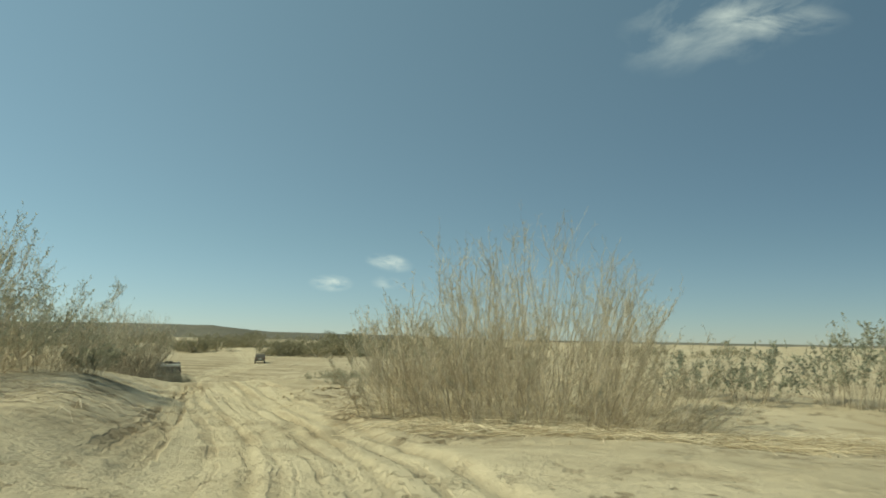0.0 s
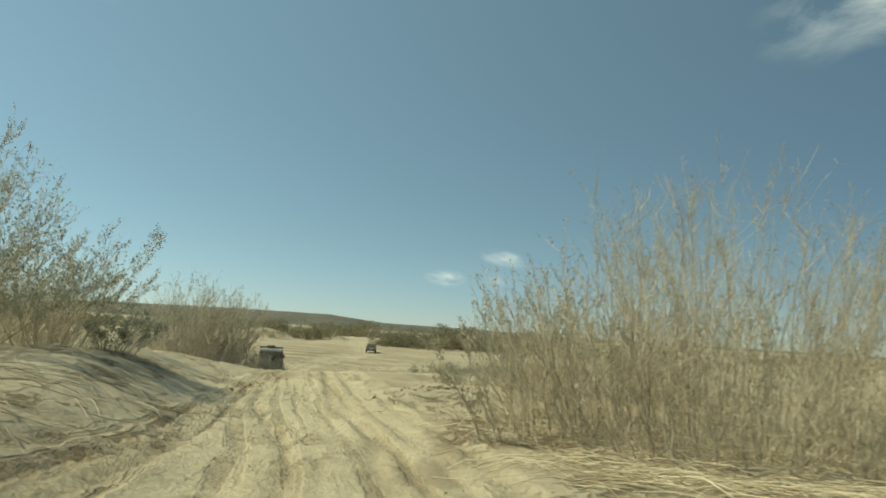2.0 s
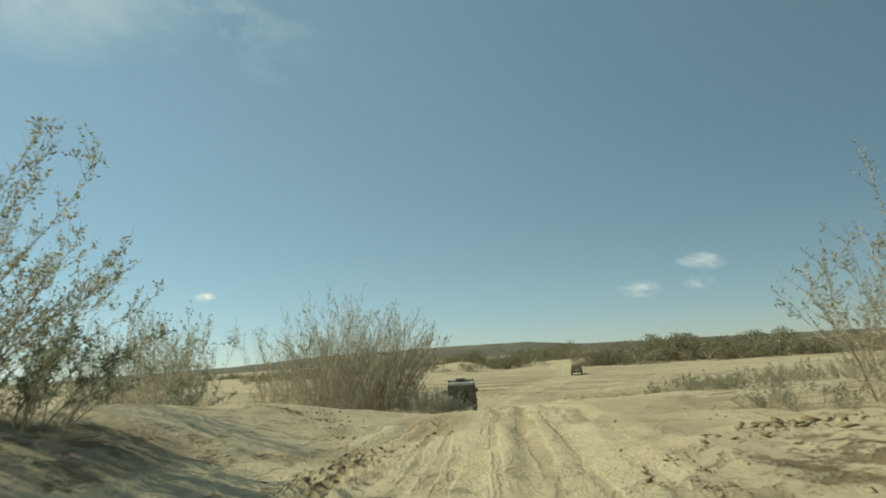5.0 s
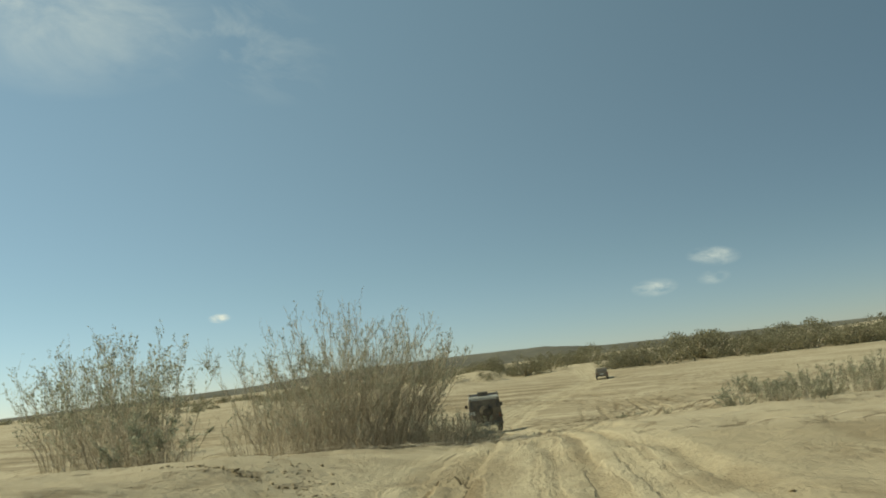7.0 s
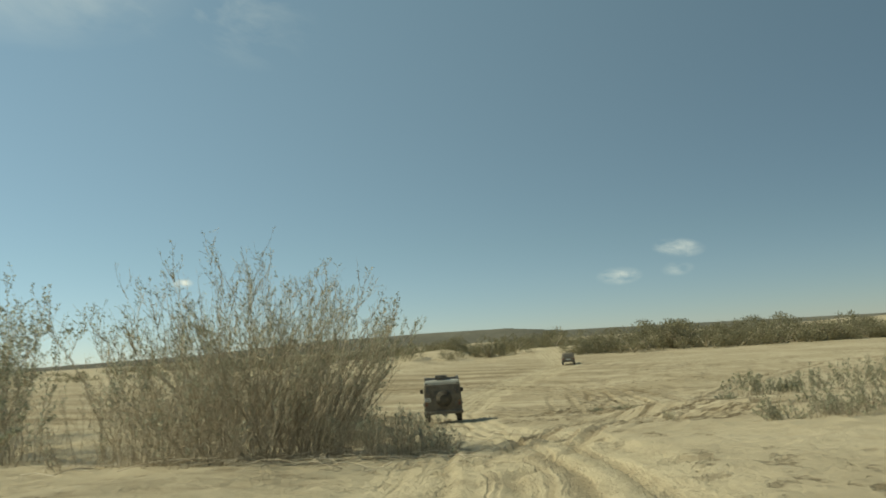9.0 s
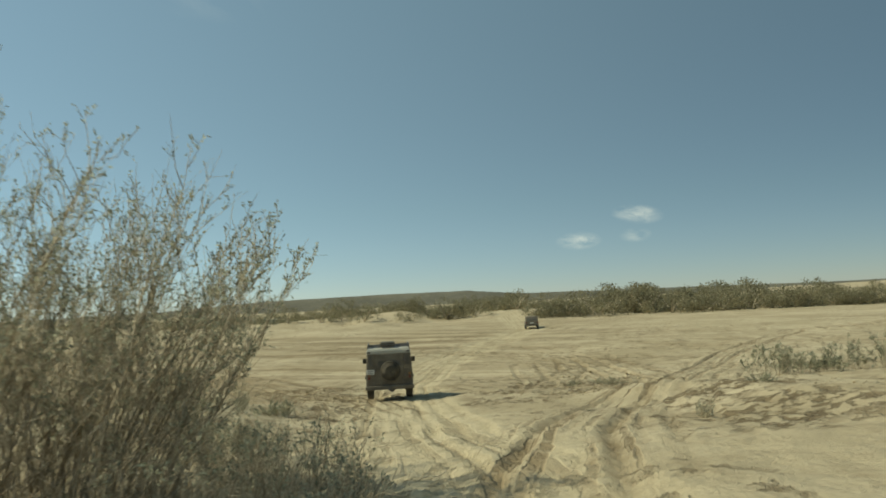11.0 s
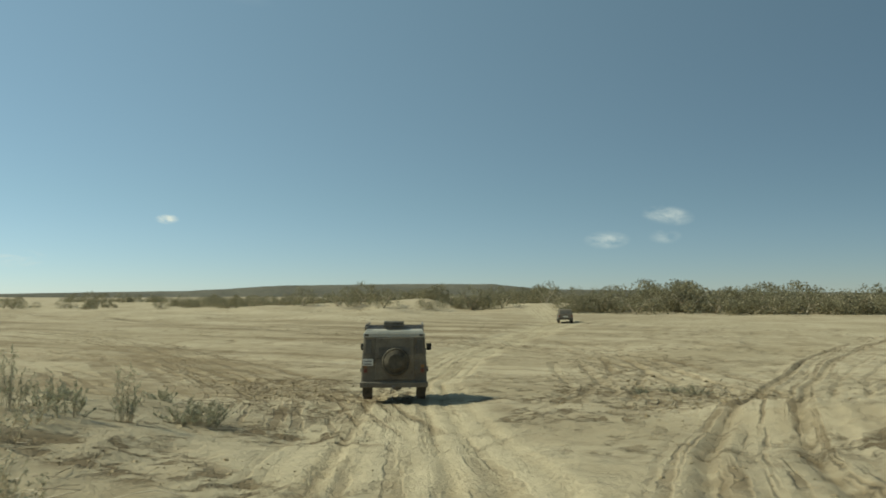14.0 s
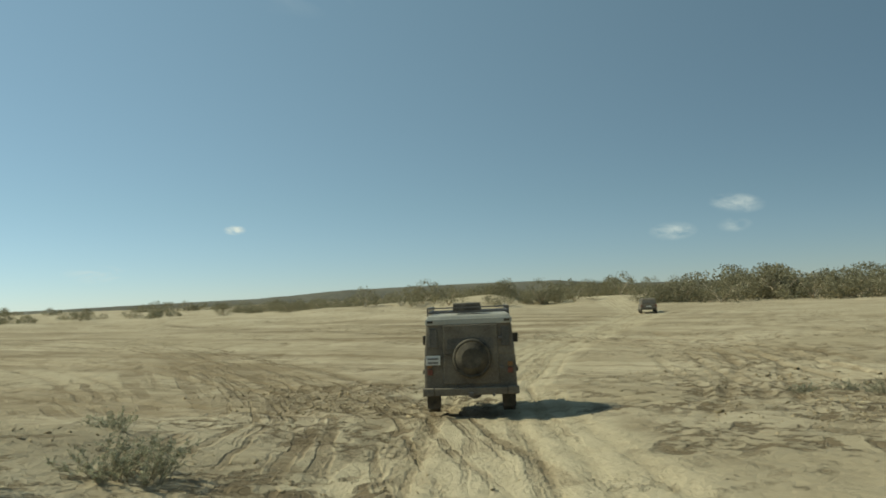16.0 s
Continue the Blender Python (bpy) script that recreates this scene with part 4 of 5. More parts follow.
for i in range(96):                                  # the wood across the river bed
    k = rng.rand()
    far_tree(-42 + 56 * k + rng.normal(0, 1), 150 + 21 * k + 26 * rng.rand() ** 1.5, rng.uniform(1.0, 1.5) * (1 - 0.5 * max(k - 0.55, 0) / 0.45) * (0.6 + 0.4 * min(1, k / 0.12)))
for i in range(150):                                  # scrub on the far dunes
    k = rng.rand() ** 0.75
    far_tree(-170 + 108 * k, 118 + 32 * k + 55 * rng.rand() ** 1.1, rng.uniform(0.32, 0.72) * (1 + 0.7 * max(k - 0.55, 0) / 0.45))
for i in range(46):                                  # scrub on both sides of the gap
    far_tree(-74 + 24 * rng.rand(), 176 + 40 * rng.rand(), rng.uniform(0.7, 1.1))
for i in range(44):                                  # a low band of scrub towards the open side
    k = rng.rand()
    far_tree(-330 + 190 * k, 150 + 40 * k + 30 * rng.rand(), rng.uniform(0.5, 0.8))
for i in range(20):
    k = rng.rand()
    far_tree(14 + 70 * k, 205 + rng.uniform(0, 30), rng.uniform(0.5, 0.95))
far_tree(-57, 160, 1.15)
for i, p in enumerate(protos):
    p.location = (-30 + 9 * i, 178, on_ground(-30 + 9 * i, 178) - 0.15)

# ---- far hill ----
def ridge(name, label, pts, base):
    """A long wooded ridge with a rounded back."""
    v, f = [], []
    steps = 160
    for i in range(steps + 1):
        k = i / steps * (len(pts) - 1)
        j = min(int(k), len(pts) - 2)
        a = k - j
        x, y, z = [pts[j][c] * (1 - a) + pts[j + 1][c] * a for c in range(3)]
        z += 0.6 * noise.noise((i * 0.25, 3.1, 0)) + 0.35 * noise.noise((i * 0.9, 1.1, 0))
        for dy, dz in ((-60, 0.0), (-35, 0.55), (-12, 0.92), (0, 1.0), (30, 0.9), (80, 0.0)):
            v.append((x, y + dy, base + (z - base) * dz))
    for i in range(steps):
        for c in range(5):
            a = i * 6 + c
            f.append((a, a + 6, a + 7, a + 1))
    ob = new(name, mesh_from(name, v, f, M_HILL, flat=False))
    return tagged(ob, label, "hill", kind="structure")


ridge("backdrop", "long dark wooded ridge on the horizon", [(-900, 250, -1), (-720, 420, 2), (-560, 600, 6), (-480, 650, 11.5), (-360, 700, 13), (-270, 720, 12.5), (-215, 730, 7), (60, 800, 3), (300, 820, 3), (700, 780, 3)], -3)


# ---- vehicles ----
def part(name, bm, mat, parent, label="", smooth_faces=False):
    me = bpy.data.meshes.new(name)
    bm.normal_update()
    bm.to_mesh(me)
    bm.free()
    me.materials.append(mat)
    if smooth_faces:
        for p in me.polygons:
            p.use_smooth = True
    ob = new(name, me)
    ob.parent = parent
    return tagged(ob, label) if label else ob


def block(x0, x1, y0, y1, z0, z1, bevel=0.0, top=(1.0, 0.0, 0.0)):
    """A bevelled block; top = (width factor, front pulled in, rear pushed in) of its upper face."""
    bm = bmesh.new()
    bmesh.ops.create_cube(bm, size=1)
    cx = (x0 + x1) / 2
    for v in bm.verts:
        hi = v.co.z > 0
        x = x1 if v.co.x > 0 else x0
        y = y1 if v.co.y > 0 else y0
        if hi:
            x = cx + (x - cx) * top[0]
            y = y - top[1] if v.co.y > 0 else y + top[2]
        v.co = (x, y, z1 if hi else z0)
    if bevel:
        bmesh.ops.bevel(bm, geom=bm.edges[:], offset=bevel, segments=2, affect="EDGES", profile=0.6)
    return bm


def disc(centre, radius, width, axis="x", segments=28, bevel=0.03):
    bm = bmesh.new()
    bmesh.ops.create_cone(bm, cap_ends=True, segments=segments, radius1=radius, radius2=radius, depth=width)
    if bevel:
        rim = [e for e in bm.edges if abs(e.verts[0].co.z - e.verts[1].co.z) < 1e-5]
        bmesh.ops.bevel(bm, geom=rim, offset=bevel, segments=2, affect="EDGES")
    turn = Matrix.Rotation(radians(90), 4, "Y" if axis == "x" else "X")
    bmesh.ops.transform(bm, matrix=Matrix.Translation(centre) @ turn, verts=bm.verts)
    return bm


def ring(centre, radius, tube, axis="y", segments=32, sides=8):
    bm = bmesh.new()
    rows = []
    for i in range(segments):
        a = 2 * math.pi * i / segments
        row = []
        for j in range(sides):
            b = 2 * math.pi * j / sides
            r = radius + tube * math.cos(b)
            p = (r * math.cos(a), tube * math.sin(b), r * math.sin(a))
            if axis == "x":
                p = (p[1], p[0], p[2])
            row.append(bm.verts.new(Vector(p) + Vector(centre)))
        rows.append(row)
    for i in range(segments):
        for j in range(sides):
            bm.faces.new((rows[i][j], rows[(i + 1) % segments][j], rows[(i + 1) % segments][(j + 1) % sides], rows[i][(j + 1) % sides]))
    bmesh.ops.recalc_face_normals(bm, faces=bm.faces[:])
    return bm


def wheel(parent, x, y, r=0.40, w=0.25):
    tyre = part("wheel", disc((x, y, r), r, w, "x", 32, 0.045), M_RUBBER, parent, "dusty off-road wheel", True)
    out = 1 if x > 0 else -1
    part("rim", disc((x + out * (w / 2 - 0.01), y, r), r * 0.56, 0.05, "x", 24, 0.01), M_STEEL, tyre, "grey steel rim")
    part("hub_cap", disc((x + out * (w / 2 + 0.03), y, r), r * 0.16, 0.06, "x", 16, 0.01), M_STEEL, tyre)
    for i in range(24):
        a = 2 * math.pi * i / 24
        bm = block(-w / 2, w / 2, -0.022, 0.022, r - 0.008, r + 0.014, 0.004)
        bmesh.ops.transform(bm, matrix=Matrix.Translation((x, y, r)) @ Matrix.Rotation(a, 4, "X"), verts=bm.verts)
        part("tread_lug", bm, M_RUBBER, tyre)
    return tyre


def off_roader(x, y, heading):
    """A boxy off-road wagon; its rear bumper stands over the given place."""
    car = new("off_road_car")
    car.matrix_world = pose(x, y, on_ground(x, y) + 0.02, 0, 0, heading)
    tagged(car, "boxy dark off-road car covered in dust, on the sand track", "car")
    h = 0.95
    body = part("body", block(-h, h, 0.08, 3.15, 0.50, 1.24, 0.05, (0.985, 0, 0)), M_PAINT, car, "dark grey body grey with dust")
    part("bonnet", block(-0.82, 0.82, 3.10, 4.25, 0.62, 1.16, 0.06, (0.96, 0.05, 0)), M_PAINT, car)
    part("cabin", block(-h + 0.02, h - 0.02, 0.08, 3.05, 1.22, 1.97, 0.05, (0.93, 0.42, 0.03)), M_PAINT, car)
    part("roof", block(-0.88, 0.88, 0.11, 2.66, 1.95, 2.06, 0.035, (0.96, 0.05, 0.03)), M_PALE_PAINT, car, "pale dusty roof")
    part("rain_gutter", block(-0.89, 0.89, 0.075, 0.15, 1.87, 1.99, 0.012), M_PALE_PAINT, car, "pale strip above the rear door")
    part("rear_door", block(-0.55, 0.60, 0.045, 0.10, 0.66, 1.86, 0.02, (0.96, 0, -0.0)), M_PAINT, car)
    part("rear_window", block(-0.46, 0.50, 0.035, 0.12, 1.36, 1.82, 0.015, (0.94, 0, 0.02)), M_GLASS, car, "dust-covered dark rear window")
    for sx in (-1, 1):
        part("corner_window", block(sx * 0.74 - 0.09, sx * 0.74 + 0.09, 0.065, 0.14, 1.40, 1.80, 0.015, (0.94, 0, 0.02)), M_GLASS, car)
        part("tail_light", block(sx * 0.82 - 0.05, sx * 0.82 + 0.05, 0.04, 0.10, 0.86, 0.97, 0.012), M_RED, car, "red round-cornered tail light")
        part("indicator", block(sx * 0.82 - 0.05, sx * 0.82 + 0.05, 0.04, 0.10, 1.00, 1.09, 0.012), M_AMBER, car, "amber indicator light")
        part("marker_lamp", block(sx * 0.79 - 0.06, sx * 0.79 + 0.06, 0.058, 0.09, 1.91, 1.96, 0.01), M_RUBBER, car, "small dark marker lamp")
        part("mud_flap", block(sx * 0.78 - 0.14, sx * 0.78 + 0.14, 0.30, 0.325, 0.14, 0.60, 0.006), M_RUBBER, car, "black rubber mud flap")
        part("sill", block(sx * 0.90 - 0.06, sx * 0.90 + 0.06, 1.35, 2.95, 0.42, 0.52, 0.02), M_STEEL, car)
        part("wheel_arch", block(sx * 0.95 - 0.05, sx * 0.95 + 0.05, 0.42, 1.38, 0.84, 0.93, 0.03), M_RUBBER, car)
        part("front_wing", block(sx * 0.90 - 0.07, sx * 0.90 + 0.07, 3.10, 4.12, 0.80, 1.08, 0.04), M_PAINT, car)
        for y0, y1 in ((0.42, 1.20), (1.32, 1.98), (2.08, 2.62)):
            bm = block(-0.012, 0.012, y0, y1, 1.34, 1.82, 0.008)
            bmesh.ops.transform(bm, matrix=Matrix.Translation((sx * 0.905, 0, 0)) @ Matrix.Translation((0, 0, 1.58)) @ Matrix.Rotation(-sx * 0.085, 4, "Y") @ Matrix.Translation((0, 0, -1.58)), verts=bm.verts)
            part("side_window", bm, M_GLASS, car)
        mirror = part("door_mirror", block(sx * 1.07 - 0.08, sx * 1.07 + 0.08, 2.70, 2.78, 1.30, 1.52, 0.02), M_RUBBER, car, "black door mirror")
        part("mirror_arm", block(min(sx * 0.90, sx * 1.0), max(sx * 0.90, sx * 1.0), 2.72, 2.75, 1.30, 1.33, 0.005), M_STEEL, mirror)
        part("bumper_corner", block(sx * 0.86 - 0.12, sx * 0.86 + 0.12, -0.05, 0.10, 0.44, 0.60, 0.03), M_PAINT, car)
    part("bumper", block(-0.74, 0.74, -0.04, 0.09, 0.44, 0.59, 0.02), M_PAINT, car, "dust-covered rear bumper")
    part("tow_hook", block(-0.05, 0.05, -0.12, -0.02, 0.42, 0.50, 0.01), M_STEEL, car)
    part("chassis_rail", block(-0.42, 0.42, 0.15, 3.9, 0.46, 0.62, 0.03), M_STEEL, car)
    part("axle", disc((0, 0.90, 0.40), 0.06, 1.5, "x", 12, 0), M_STEEL, car)
    part("axle", disc((0, 3.55, 0.40), 0.06, 1.5, "x", 12, 0), M_STEEL, car)
    part("differential", disc((0.08, 0.90, 0.40), 0.16, 0.2, "y", 16, 0.04), M_STEEL, car)
    part("exhaust", disc((0.46, 0.1, 0.45), 0.03, 0.5, "y", 12, 0), M_STEEL, car)
    spare = part("spare_wheel", disc((0.05, 0.0, 1.18), 0.40, 0.14, "y", 36, 0.03), M_RUBBER, car, "dust-covered spare wheel on the rear door", True)
    part("tyre_bulge", ring((0.05, -0.055, 1.18), 0.36, 0.03), M_RUBBER, spare, "", True)
    part("rim", disc((0.05, -0.072, 1.18), 0.21, 0.03, "y", 24, 0.01), M_RUBBER, spare)
    plate = part("number_plate", block(-0.90, -0.60, 0.02, 0.045, 1.06, 1.25, 0.006), M_PLATE, car, "small square white number plate")
    for z0 in (1.095, 1.175):
        part("bar", block(-0.86, -0.64, 0.012, 0.019, z0, z0 + 0.03), M_STEEL, plate)
    part("door_handle", block(-0.50, -0.38, 0.01, 0.045, 1.26, 1.29, 0.006), M_RUBBER, car)
    for z in (0.95, 1.55):
        part("hinge", block(0.60, 0.68, 0.03, 0.075, z, z + 0.06, 0.008), M_STEEL, car)
    rack = part("roof_rack", block(-0.84, 0.84, 0.25, 0.29, 2.11, 2.14, 0.008), M_STEEL, car, "grey steel roof rack")
    for y0 in (0.62, 1.0, 1.38, 1.76, 2.14, 2.5):
        part("cross_bar", block(-0.84, 0.84, y0, y0 + 0.035, 2.09, 2.12, 0.006), M_STEEL, rack)
    for sx in (-1, 1):
        part("side_rail", block(sx * 0.84 - 0.016, sx * 0.84 + 0.016, 0.25, 2.55, 2.11, 2.14, 0.008), M_STEEL, rack)
        part("upper_rail", block(sx * 0.84 - 0.013, sx * 0.84 + 0.013, 0.25, 2.55, 2.20, 2.225, 0.006), M_STEEL, rack)
        for y0 in (0.3, 1.0, 1.76, 2.48):
            part("foot", block(sx * 0.84 - 0.015, sx * 0.84 + 0.015, y0, y0 + 0.03, 2.02, 2.21, 0.004), M_STEEL, rack)
    part("rear_rail", block(-0.84, 0.84, 0.245, 0.27, 2.20, 2.225, 0.006), M_STEEL, rack)
    box = part("luggage", block(-0.33, 0.28, 0.5, 1.5, 2.13, 2.29, 0.035, (0.94, 0.02, 0.02)), M_RUBBER, car, "dark bag strapped to the rack")
    for y0 in (0.75, 1.2):
        part("strap", block(-0.335, 0.285, y0, y0 + 0.04, 2.135, 2.296, 0.004, (0.94, 0, 0)), M_STEEL, box)
    part("windscreen", block(-0.76, 0.76, 2.70, 2.98, 1.30, 1.88, 0.015, (0.92, 0.26, 0.26)), M_GLASS, car)
    part("front_bumper", block(-0.88, 0.88, 4.22, 4.38, 0.52, 0.70, 0.03), M_STEEL, car)
    part("snorkel", block(0.80, 0.88, 2.75, 2.83, 1.15, 2.12, 0.02), M_RUBBER, car)
    for sx in (-1, 1):
        part("headlight", disc((sx * 0.62, 4.24, 0.92), 0.10, 0.06, "y", 20, 0.01), M_PLATE, car)
        for y0 in (0.90, 3.55):
            wheel(car, sx * 0.80, y0)
    return car


off_roader(-23.8, 58.1, 27)


def far_car(x, y, heading):
    car = new("car")
    car.matrix_world = pose(x, y, on_ground(x, y) + 0.02, 0, 0, heading)
    tagged(car, "dusty dark estate car driving away over sand", "car")
    part("body", block(-0.86, 0.86, 0, 4.2, 0.42, 1.02, 0.08, (0.96, 0.05, 0.03)), M_PAINT, car)
    part("cabin", block(-0.82, 0.82, 0.05, 2.9, 1.0, 1.62, 0.08, (0.84, 0.6, 0.22)), M_PAINT, car)
    part("rear_window", block(-0.62, 0.62, 0.06, 0.22, 1.10, 1.48, 0.02, (0.9, -0.1, 0.13)), M_GLASS, car)
    part("windscreen", block(-0.66, 0.66, 2.50, 2.84, 1.08, 1.50, 0.02, (0.9, 0.36, 0.3)), M_GLASS, car)
    part("bumper", block(-0.84, 0.84, -0.08, 0.06, 0.42, 0.62, 0.04), M_RUBBER, car)
    part("number_plate", block(-0.26, 0.26, -0.02, -0.001, 0.72, 0.84, 0.004), M_PLATE, car)
    for sx in (-1, 1):
        part("tail_light", block(sx * 0.74 - 0.09, sx * 0.74 + 0.09, -0.015, 0.05, 0.74, 0.95, 0.015), M_RED, car)
        part("side_window", block(sx * 0.77 - 0.02, sx * 0.77 + 0.02, 0.55, 2.3, 1.10, 1.48, 0.01), M_GLASS, car)
        for y0 in (0.75, 3.4):
            wheel(car, sx * 0.76, y0, 0.33, 0.2)
    return car


far_car(-35.4, 121.5, 18)

# ---- clouds ----
def cloud_material(name, seed, strength, low):
    m = bpy.data.materials.new(name)
    m.use_nodes = True
    nt = m.node_tree
    nt.nodes.remove(nt.nodes["Principled BSDF"])
    tc = nt.nodes.new("ShaderNodeTexCoord")
    nz = nt.nodes.new("ShaderNodeTexNoise")
    nz.noise_dimensions = "4D"
    nz.inputs["W"].default_value = seed
    nz.inputs["Scale"].default_value, nz.inputs["Detail"].default_value, nz.inputs["Roughness"].default_value = 2.2, 7, 0.6
    nz.inputs["Distortion"].default_value = 0.6
    nt.links.new(tc.outputs["UV"], nz.inputs["Vector"])
    gr = nt.nodes.new("ShaderNodeTexGradient")
    gr.gradient_type = "SPHERICAL"
    mp = nt.nodes.new("ShaderNodeMapping")
    mp.inputs["Location"].default_value = (-1, -1, 0)
    mp.inputs["Scale"].default_value = (2, 2, 2)
    nt.links.new(tc.outputs["UV"], mp.inputs["Vector"])
    nt.links.new(mp.outputs[0], gr.inputs["Vector"])
    rp = nt.nodes.new("ShaderNodeMapRange")
    rp.inputs["From Min"].default_value, rp.inputs["From Max"].default_value = low, low + 0.35
    nt.links.new(nz.outputs["Fac"], rp.inputs["Value"])
    mul = nt.nodes.new("ShaderNodeMath")
    mul.operation = "MULTIPLY"
    nt.links.new(rp.outputs[0], mul.inputs[0])
    nt.links.new(gr.outputs["Fac"], mul.inputs[1])
    amp = nt.nodes.new("ShaderNodeMath")
    amp.operation, amp.use_clamp = "MULTIPLY", True
    amp.inputs[1].default_value = strength
    nt.links.new(mul.outputs[0], amp.inputs[0])
    em = nt.nodes.new("ShaderNodeEmission")
    em.inputs["Color"].default_value = (0.80, 0.84, 0.88, 1)
    em.inputs["Strength"].default_value = 0.8
    tr = nt.nodes.new("ShaderNodeBsdfTransparent")
    ms = nt.nodes.new("ShaderNodeMixShader")
    nt.links.new(amp.outputs[0], ms.inputs[0])
    nt.links.new(tr.outputs[0], ms.inputs[1])
    nt.links.new(em.outputs[0], ms.inputs[2])
    nt.links.new(ms.outputs[0], nt.nodes["Material Output"].inputs["Surface"])
    return m


def cloud(way, wide, high, seed, strength=1.3, low=0.36, roll=0.0):
    """A thin cloud in the direction way; wide and high as angles in degrees."""
    place = Vector(way).normalized() * 3600
    w, h = 3600 * math.tan(radians(wide / 2)), 3600 * math.tan(radians(high / 2))
    bm = bmesh.new()
    uv = bm.loops.layers.uv.new("uv")
    vs = [bm.verts.new(c) for c in ((-w, -h, 0), (w, -h, 0), (w, h, 0), (-w, h, 0))]
    f = bm.faces.new(vs)
    for lp, c in zip(f.loops, ((0, 0), (1, 0), (1, 1), (0, 1))):
        lp[uv].uv = c
    me = bpy.data.meshes.new("cloud")
    bm.to_mesh(me)
    bm.free()
    me.materials.append(cloud_material("thin_cloud", seed, strength, low))
    ob = new("backdrop_cloud", me)
    ob.matrix_world = look(place, (0, 0, 0), roll)
    ob.visible_shadow = False
    return tagged(ob, "thin white fair-weather cloud in a blue sky", "cloud", kind="structure")


cloud((-0.2, 0.98, 0.075), 3.7, 1.5, 1.3, 1.15, 0.40)
cloud((-0.121, 0.993, 0.106), 4.1, 1.6, 4.1, 1.2, 0.40, 8)
cloud((-0.125, 0.993, 0.078), 2.6, 1.2, 6.3, 0.6, 0.40)
cloud((0.34, 0.94, 0.45), 17, 8, 2.2, 0.8, 0.46, -12)
cloud((0.385, 0.92, 0.43), 11, 3, 7.7, 1.0, 0.42, 10)
cloud((-0.70, 0.715, 0.52), 20, 10, 3.4, 0.6, 0.46, 20)
cloud((-0.88, 0.53, 0.56), 28, 14, 5.8, 1.0, 0.42)
cloud((-0.713, 0.70, 0.10), 1.8, 0.8, 8.6, 1.8, 0.32)
cloud((-0.82, 0.572, 0.045), 5, 1.4, 9.9, 1.0, 0.46)

# ---- litter on the sand ----
def scatter_clods(name, label, spots, mat, seed):
    """Broken crumbs of crusted sand, many small uneven lumps."""
    rng = np.random.RandomState(seed)
    shape = np.array([(0, 0, 1), (0.9, 0, 0.25), (0.3, 0.85, 0.3), (-0.75, 0.5, 0.2), (-0.7, -0.55, 0.28), (0.3, -0.85, 0.22), (0, 0, -0.6)])
    tri = np.array([(0, 1, 2), (0, 2, 3), (0, 3, 4), (0, 4, 5), (0, 5, 1), (6, 2, 1), (6, 3, 2), (6, 4, 3), (6, 5, 4), (6, 1, 5)])
    V, F, base = [], [], 0
    for x, y, rx, ry, turn, count, size in spots:
        a = radians(turn)
        u, v = rng.normal(0, 0.5, count) * rx, rng.normal(0, 0.5, count) * ry
        px, py = x + u * math.cos(a) - v * math.sin(a), y + u * math.sin(a) + v * math.cos(a)
        pz = height(px, py)
        sz = size * rng.lognormal(0, 0.4, count)
        for i in range(count):
            m = Euler((rng.normal(0, 0.4), rng.normal(0, 0.4), rng.uniform(0, 6.3))).to_matrix()
            q = shape * rng.uniform(0.7, 1.3, shape.shape) * (sz[i] * np.array([1, rng.uniform(0.4, 0.9), 0.32]))
            V.append(q @ np.array(m).T + (px[i], py[i], pz[i]))
            F.append(tri + base)
            base += 7
    ob = new(name, mesh_from(name, np.concatenate(V), np.concatenate(F), mat))
    return tagged(ob, label, "debris", kind="stuff")


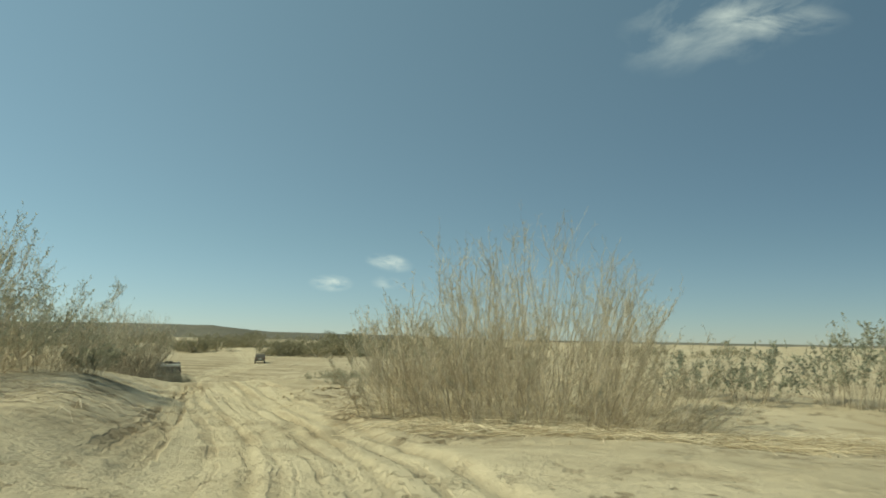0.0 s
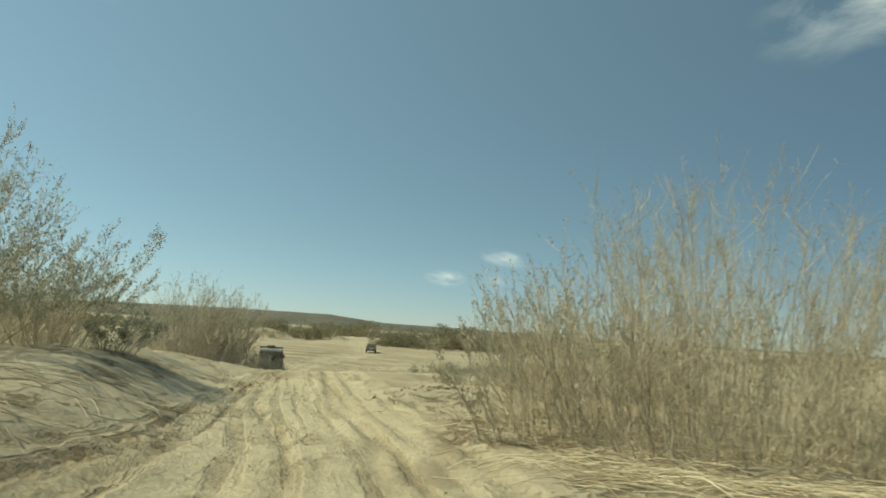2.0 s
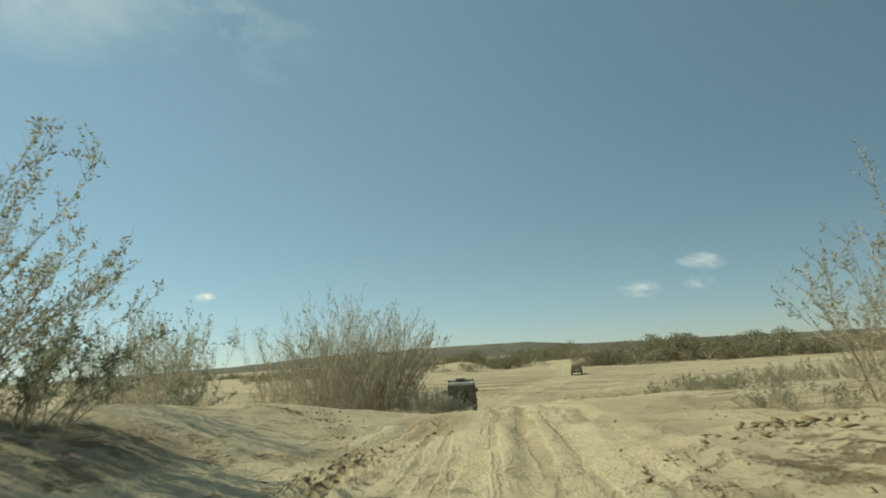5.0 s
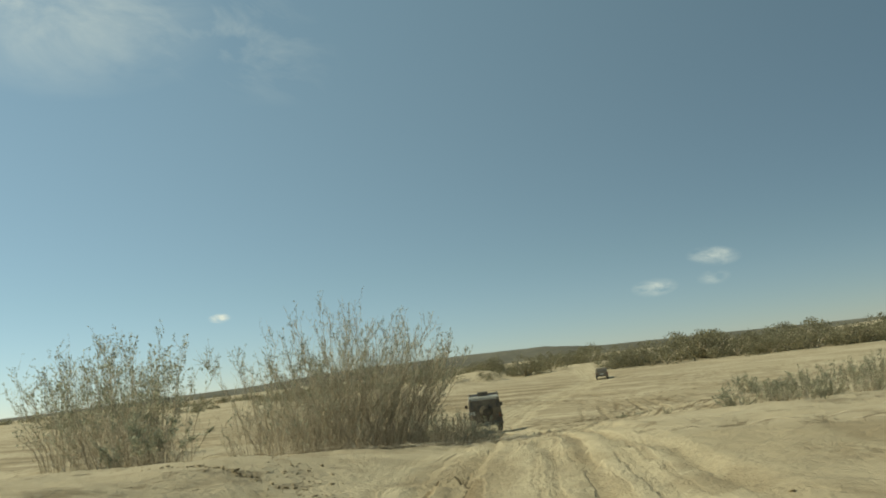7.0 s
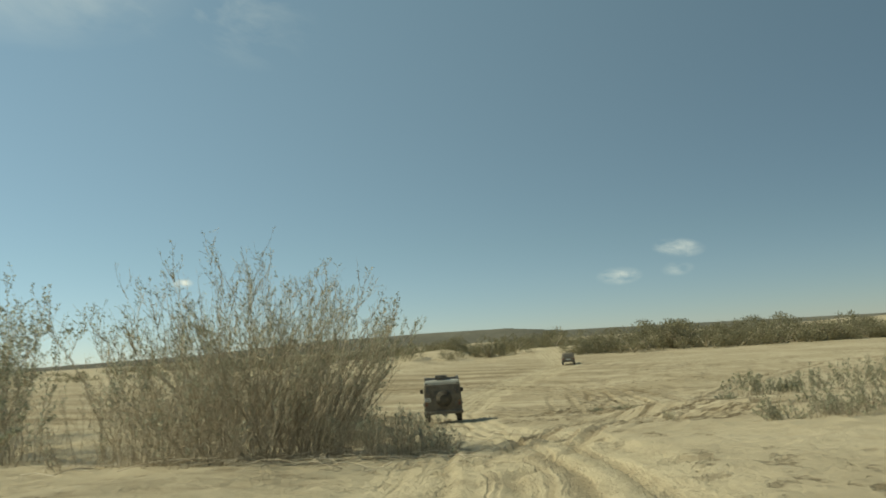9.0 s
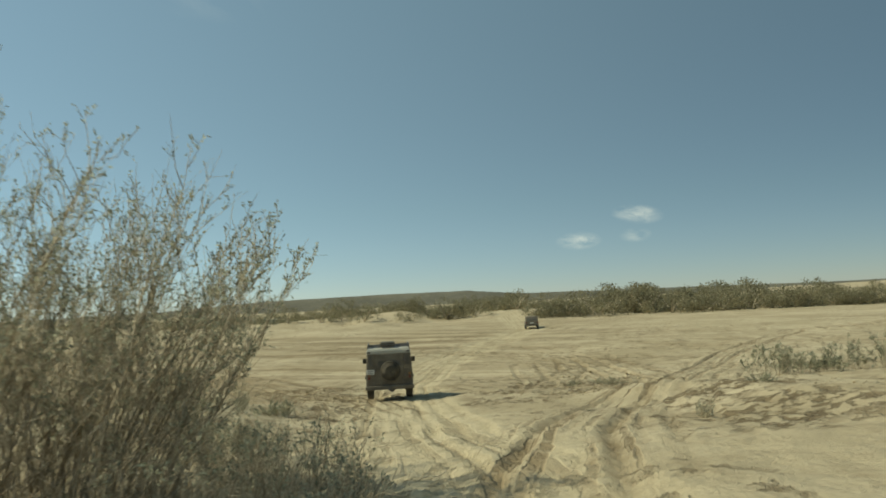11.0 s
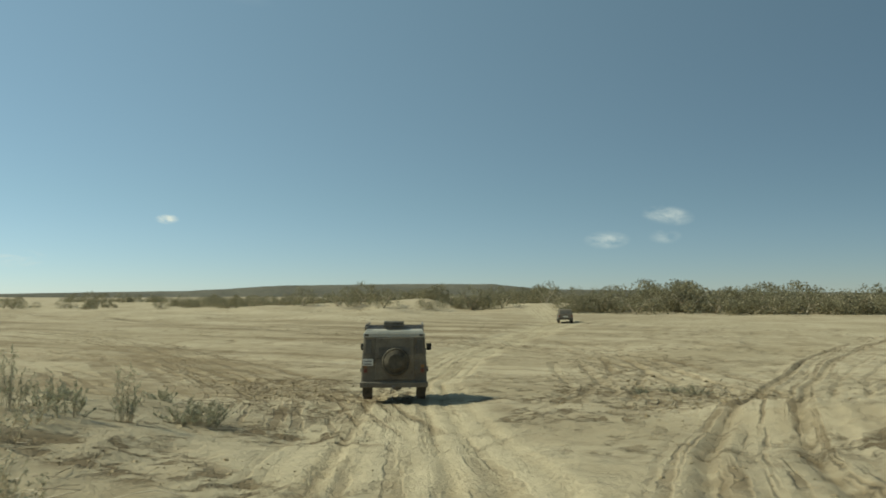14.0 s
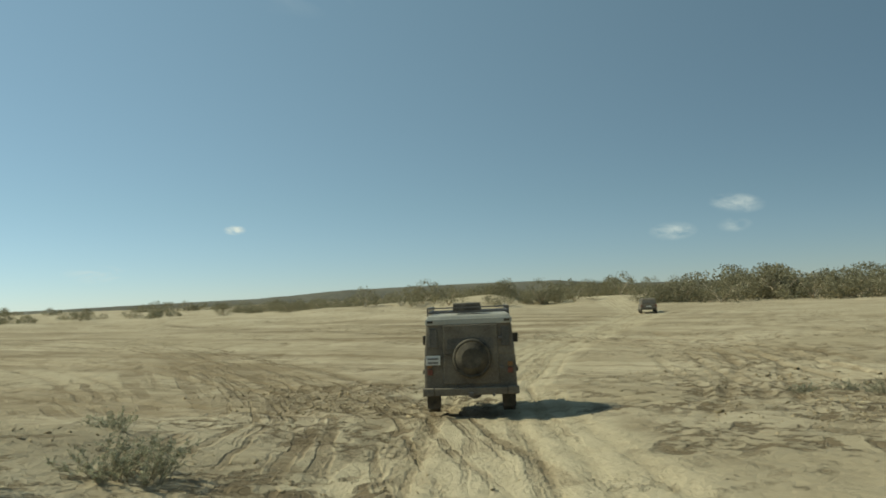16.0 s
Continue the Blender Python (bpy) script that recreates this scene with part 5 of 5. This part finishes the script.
scatter_clods("sand_crust", "broken dark crumbs of damp sand crust", [
    (-3.6, 25.6, 2.2, 0.5, 60, 110, 0.022), (-4.6, 22.8, 3.0, 0.5, 110, 165, 0.025), (-2.6, 21.0, 2.6, 0.6, 120, 132, 0.025), (-9.6, 25.2, 4.0, 0.5, 130, 165, 0.025), (-12.0, 28.0, 4.0, 0.6, 140, 132, 0.025),
    (-11.0, 48.0, 4.0, 2.0, 30, 198, 0.025), (-9.0, 52.0, 4.0, 3.0, 10, 198, 0.025), (-14.6, 50.0, 1.2, 6.0, 10, 132, 0.025), (-16.5, 58.0, 2.0, 5.0, 10, 214, 0.030), (-19.0, 66.0, 5.0, 3.0, 0, 181, 0.040),
    (-23.0, 51.0, 3.0, 1.0, 20, 214, 0.025), (-20.6, 46.2, 3.0, 1.0, 20, 198, 0.022), (-26.5, 55.0, 4.0, 3.0, 20, 165, 0.030), (-29.0, 62.0, 4.0, 4.0, 20, 181, 0.035),
    (6.5, 15.0, 4.0, 0.7, 10, 132, 0.025), (10.0, 19.0, 4.0, 1.0, 0, 115, 0.030), (2.4, 13.4, 2.5, 0.6, 0, 82, 0.020), (-0.9, 12.5, 1.0, 4.0, 20, 107, 0.020), (-12.3, 27.3, 1.6, 0.2, 5, 90, 0.035), (-3.7, 25.8, 1.2, 0.35, 60, 70, 0.075), (-8.6, 24.5, 2.5, 0.3, 100, 90, 0.045),
    (-2.8, 23.5, 2.4, 0.9, 60, 180, 0.018), (-1.6, 20.0, 2.2, 0.9, 100, 150, 0.018), (-4.4, 27.5, 2.4, 0.9, 110, 140, 0.02), (0.3, 15.0, 0.9, 3.0, 20, 140, 0.018),
    (-17.0, 60.0, 4.0, 3.0, 10, 260, 0.045), (-14.0, 65.0, 4.0, 4.0, 0, 240, 0.05), (-20.0, 71.0, 7.0, 3.0, 0, 260, 0.06), (-27.5, 58.5, 3.0, 2.0, 30, 240, 0.05), (-32.0, 63.0, 5.0, 3.0, 25, 240, 0.055)], M_CRUST, 3)


def scatter_sticks(name, label, spots, mat, seed):
    """Dead willow rods lying on the sand."""
    rng = np.random.RandomState(seed)
    P = []
    for x, y, rx, ry, count, long in spots:
        px, py = x + rng.normal(0, 0.5, count) * rx, y + rng.normal(0, 0.5, count) * ry
        a = rng.normal(0.2, 0.8, count)
        ln = long * rng.uniform(0.4, 1.2, count)
        t = np.linspace(-0.5, 0.5, 4)[None]
        qx = px[:, None] + np.cos(a)[:, None] * ln[:, None] * t + rng.normal(0, 0.03, (count, 4))
        qy = py[:, None] + np.sin(a)[:, None] * ln[:, None] * t + rng.normal(0, 0.03, (count, 4))
        qz = height(qx, qy) + 0.012 + np.abs(rng.normal(0, 0.05, (count, 1))) * (1 + t) + np.abs(rng.normal(0, 0.06, (count, 1))) * ln[:, None] * (1 - 4 * t * t)
        P.append(np.stack([qx, qy, qz], -1))
    P = np.concatenate(P)
    v, f = tubes(P, np.full(P.shape[:2], 0.006) * rng.uniform(0.6, 1.5, (len(P), 1)))
    ob = new(name, mesh_from(name, v, f, mat))
    return tagged(ob, label, "debris", kind="stuff")


scatter_sticks("dead_twigs", "dead straw-coloured willow rods lying on sand", [(2.0, 16.8, 2.6, 1.5, 520, 1.2), (5.2, 16.6, 4.2, 1.7, 760, 1.5), (8.4, 17.2, 3.2, 1.3, 320, 1.7), (3.4, 19.0, 5.0, 2.6, 500, 1.3), (-0.3, 18.6, 1.0, 1.0, 90, 0.6), (9.0, 19.0, 3.0, 1.5, 160, 1.0)], M_STRAW, 8)
scatter_sticks("brown_twigs", "brown dead twigs lying under willow shrubs", [(-9.0, 14.5, 3.0, 4.0, 260, 0.9), (-16.5, 36.5, 3.5, 3.5, 260, 0.8), (-20.0, 43.5, 3.0, 2.0, 90, 0.6), (-2.5, 32.5, 3, 2, 100, 0.7)], M_BARK, 9)
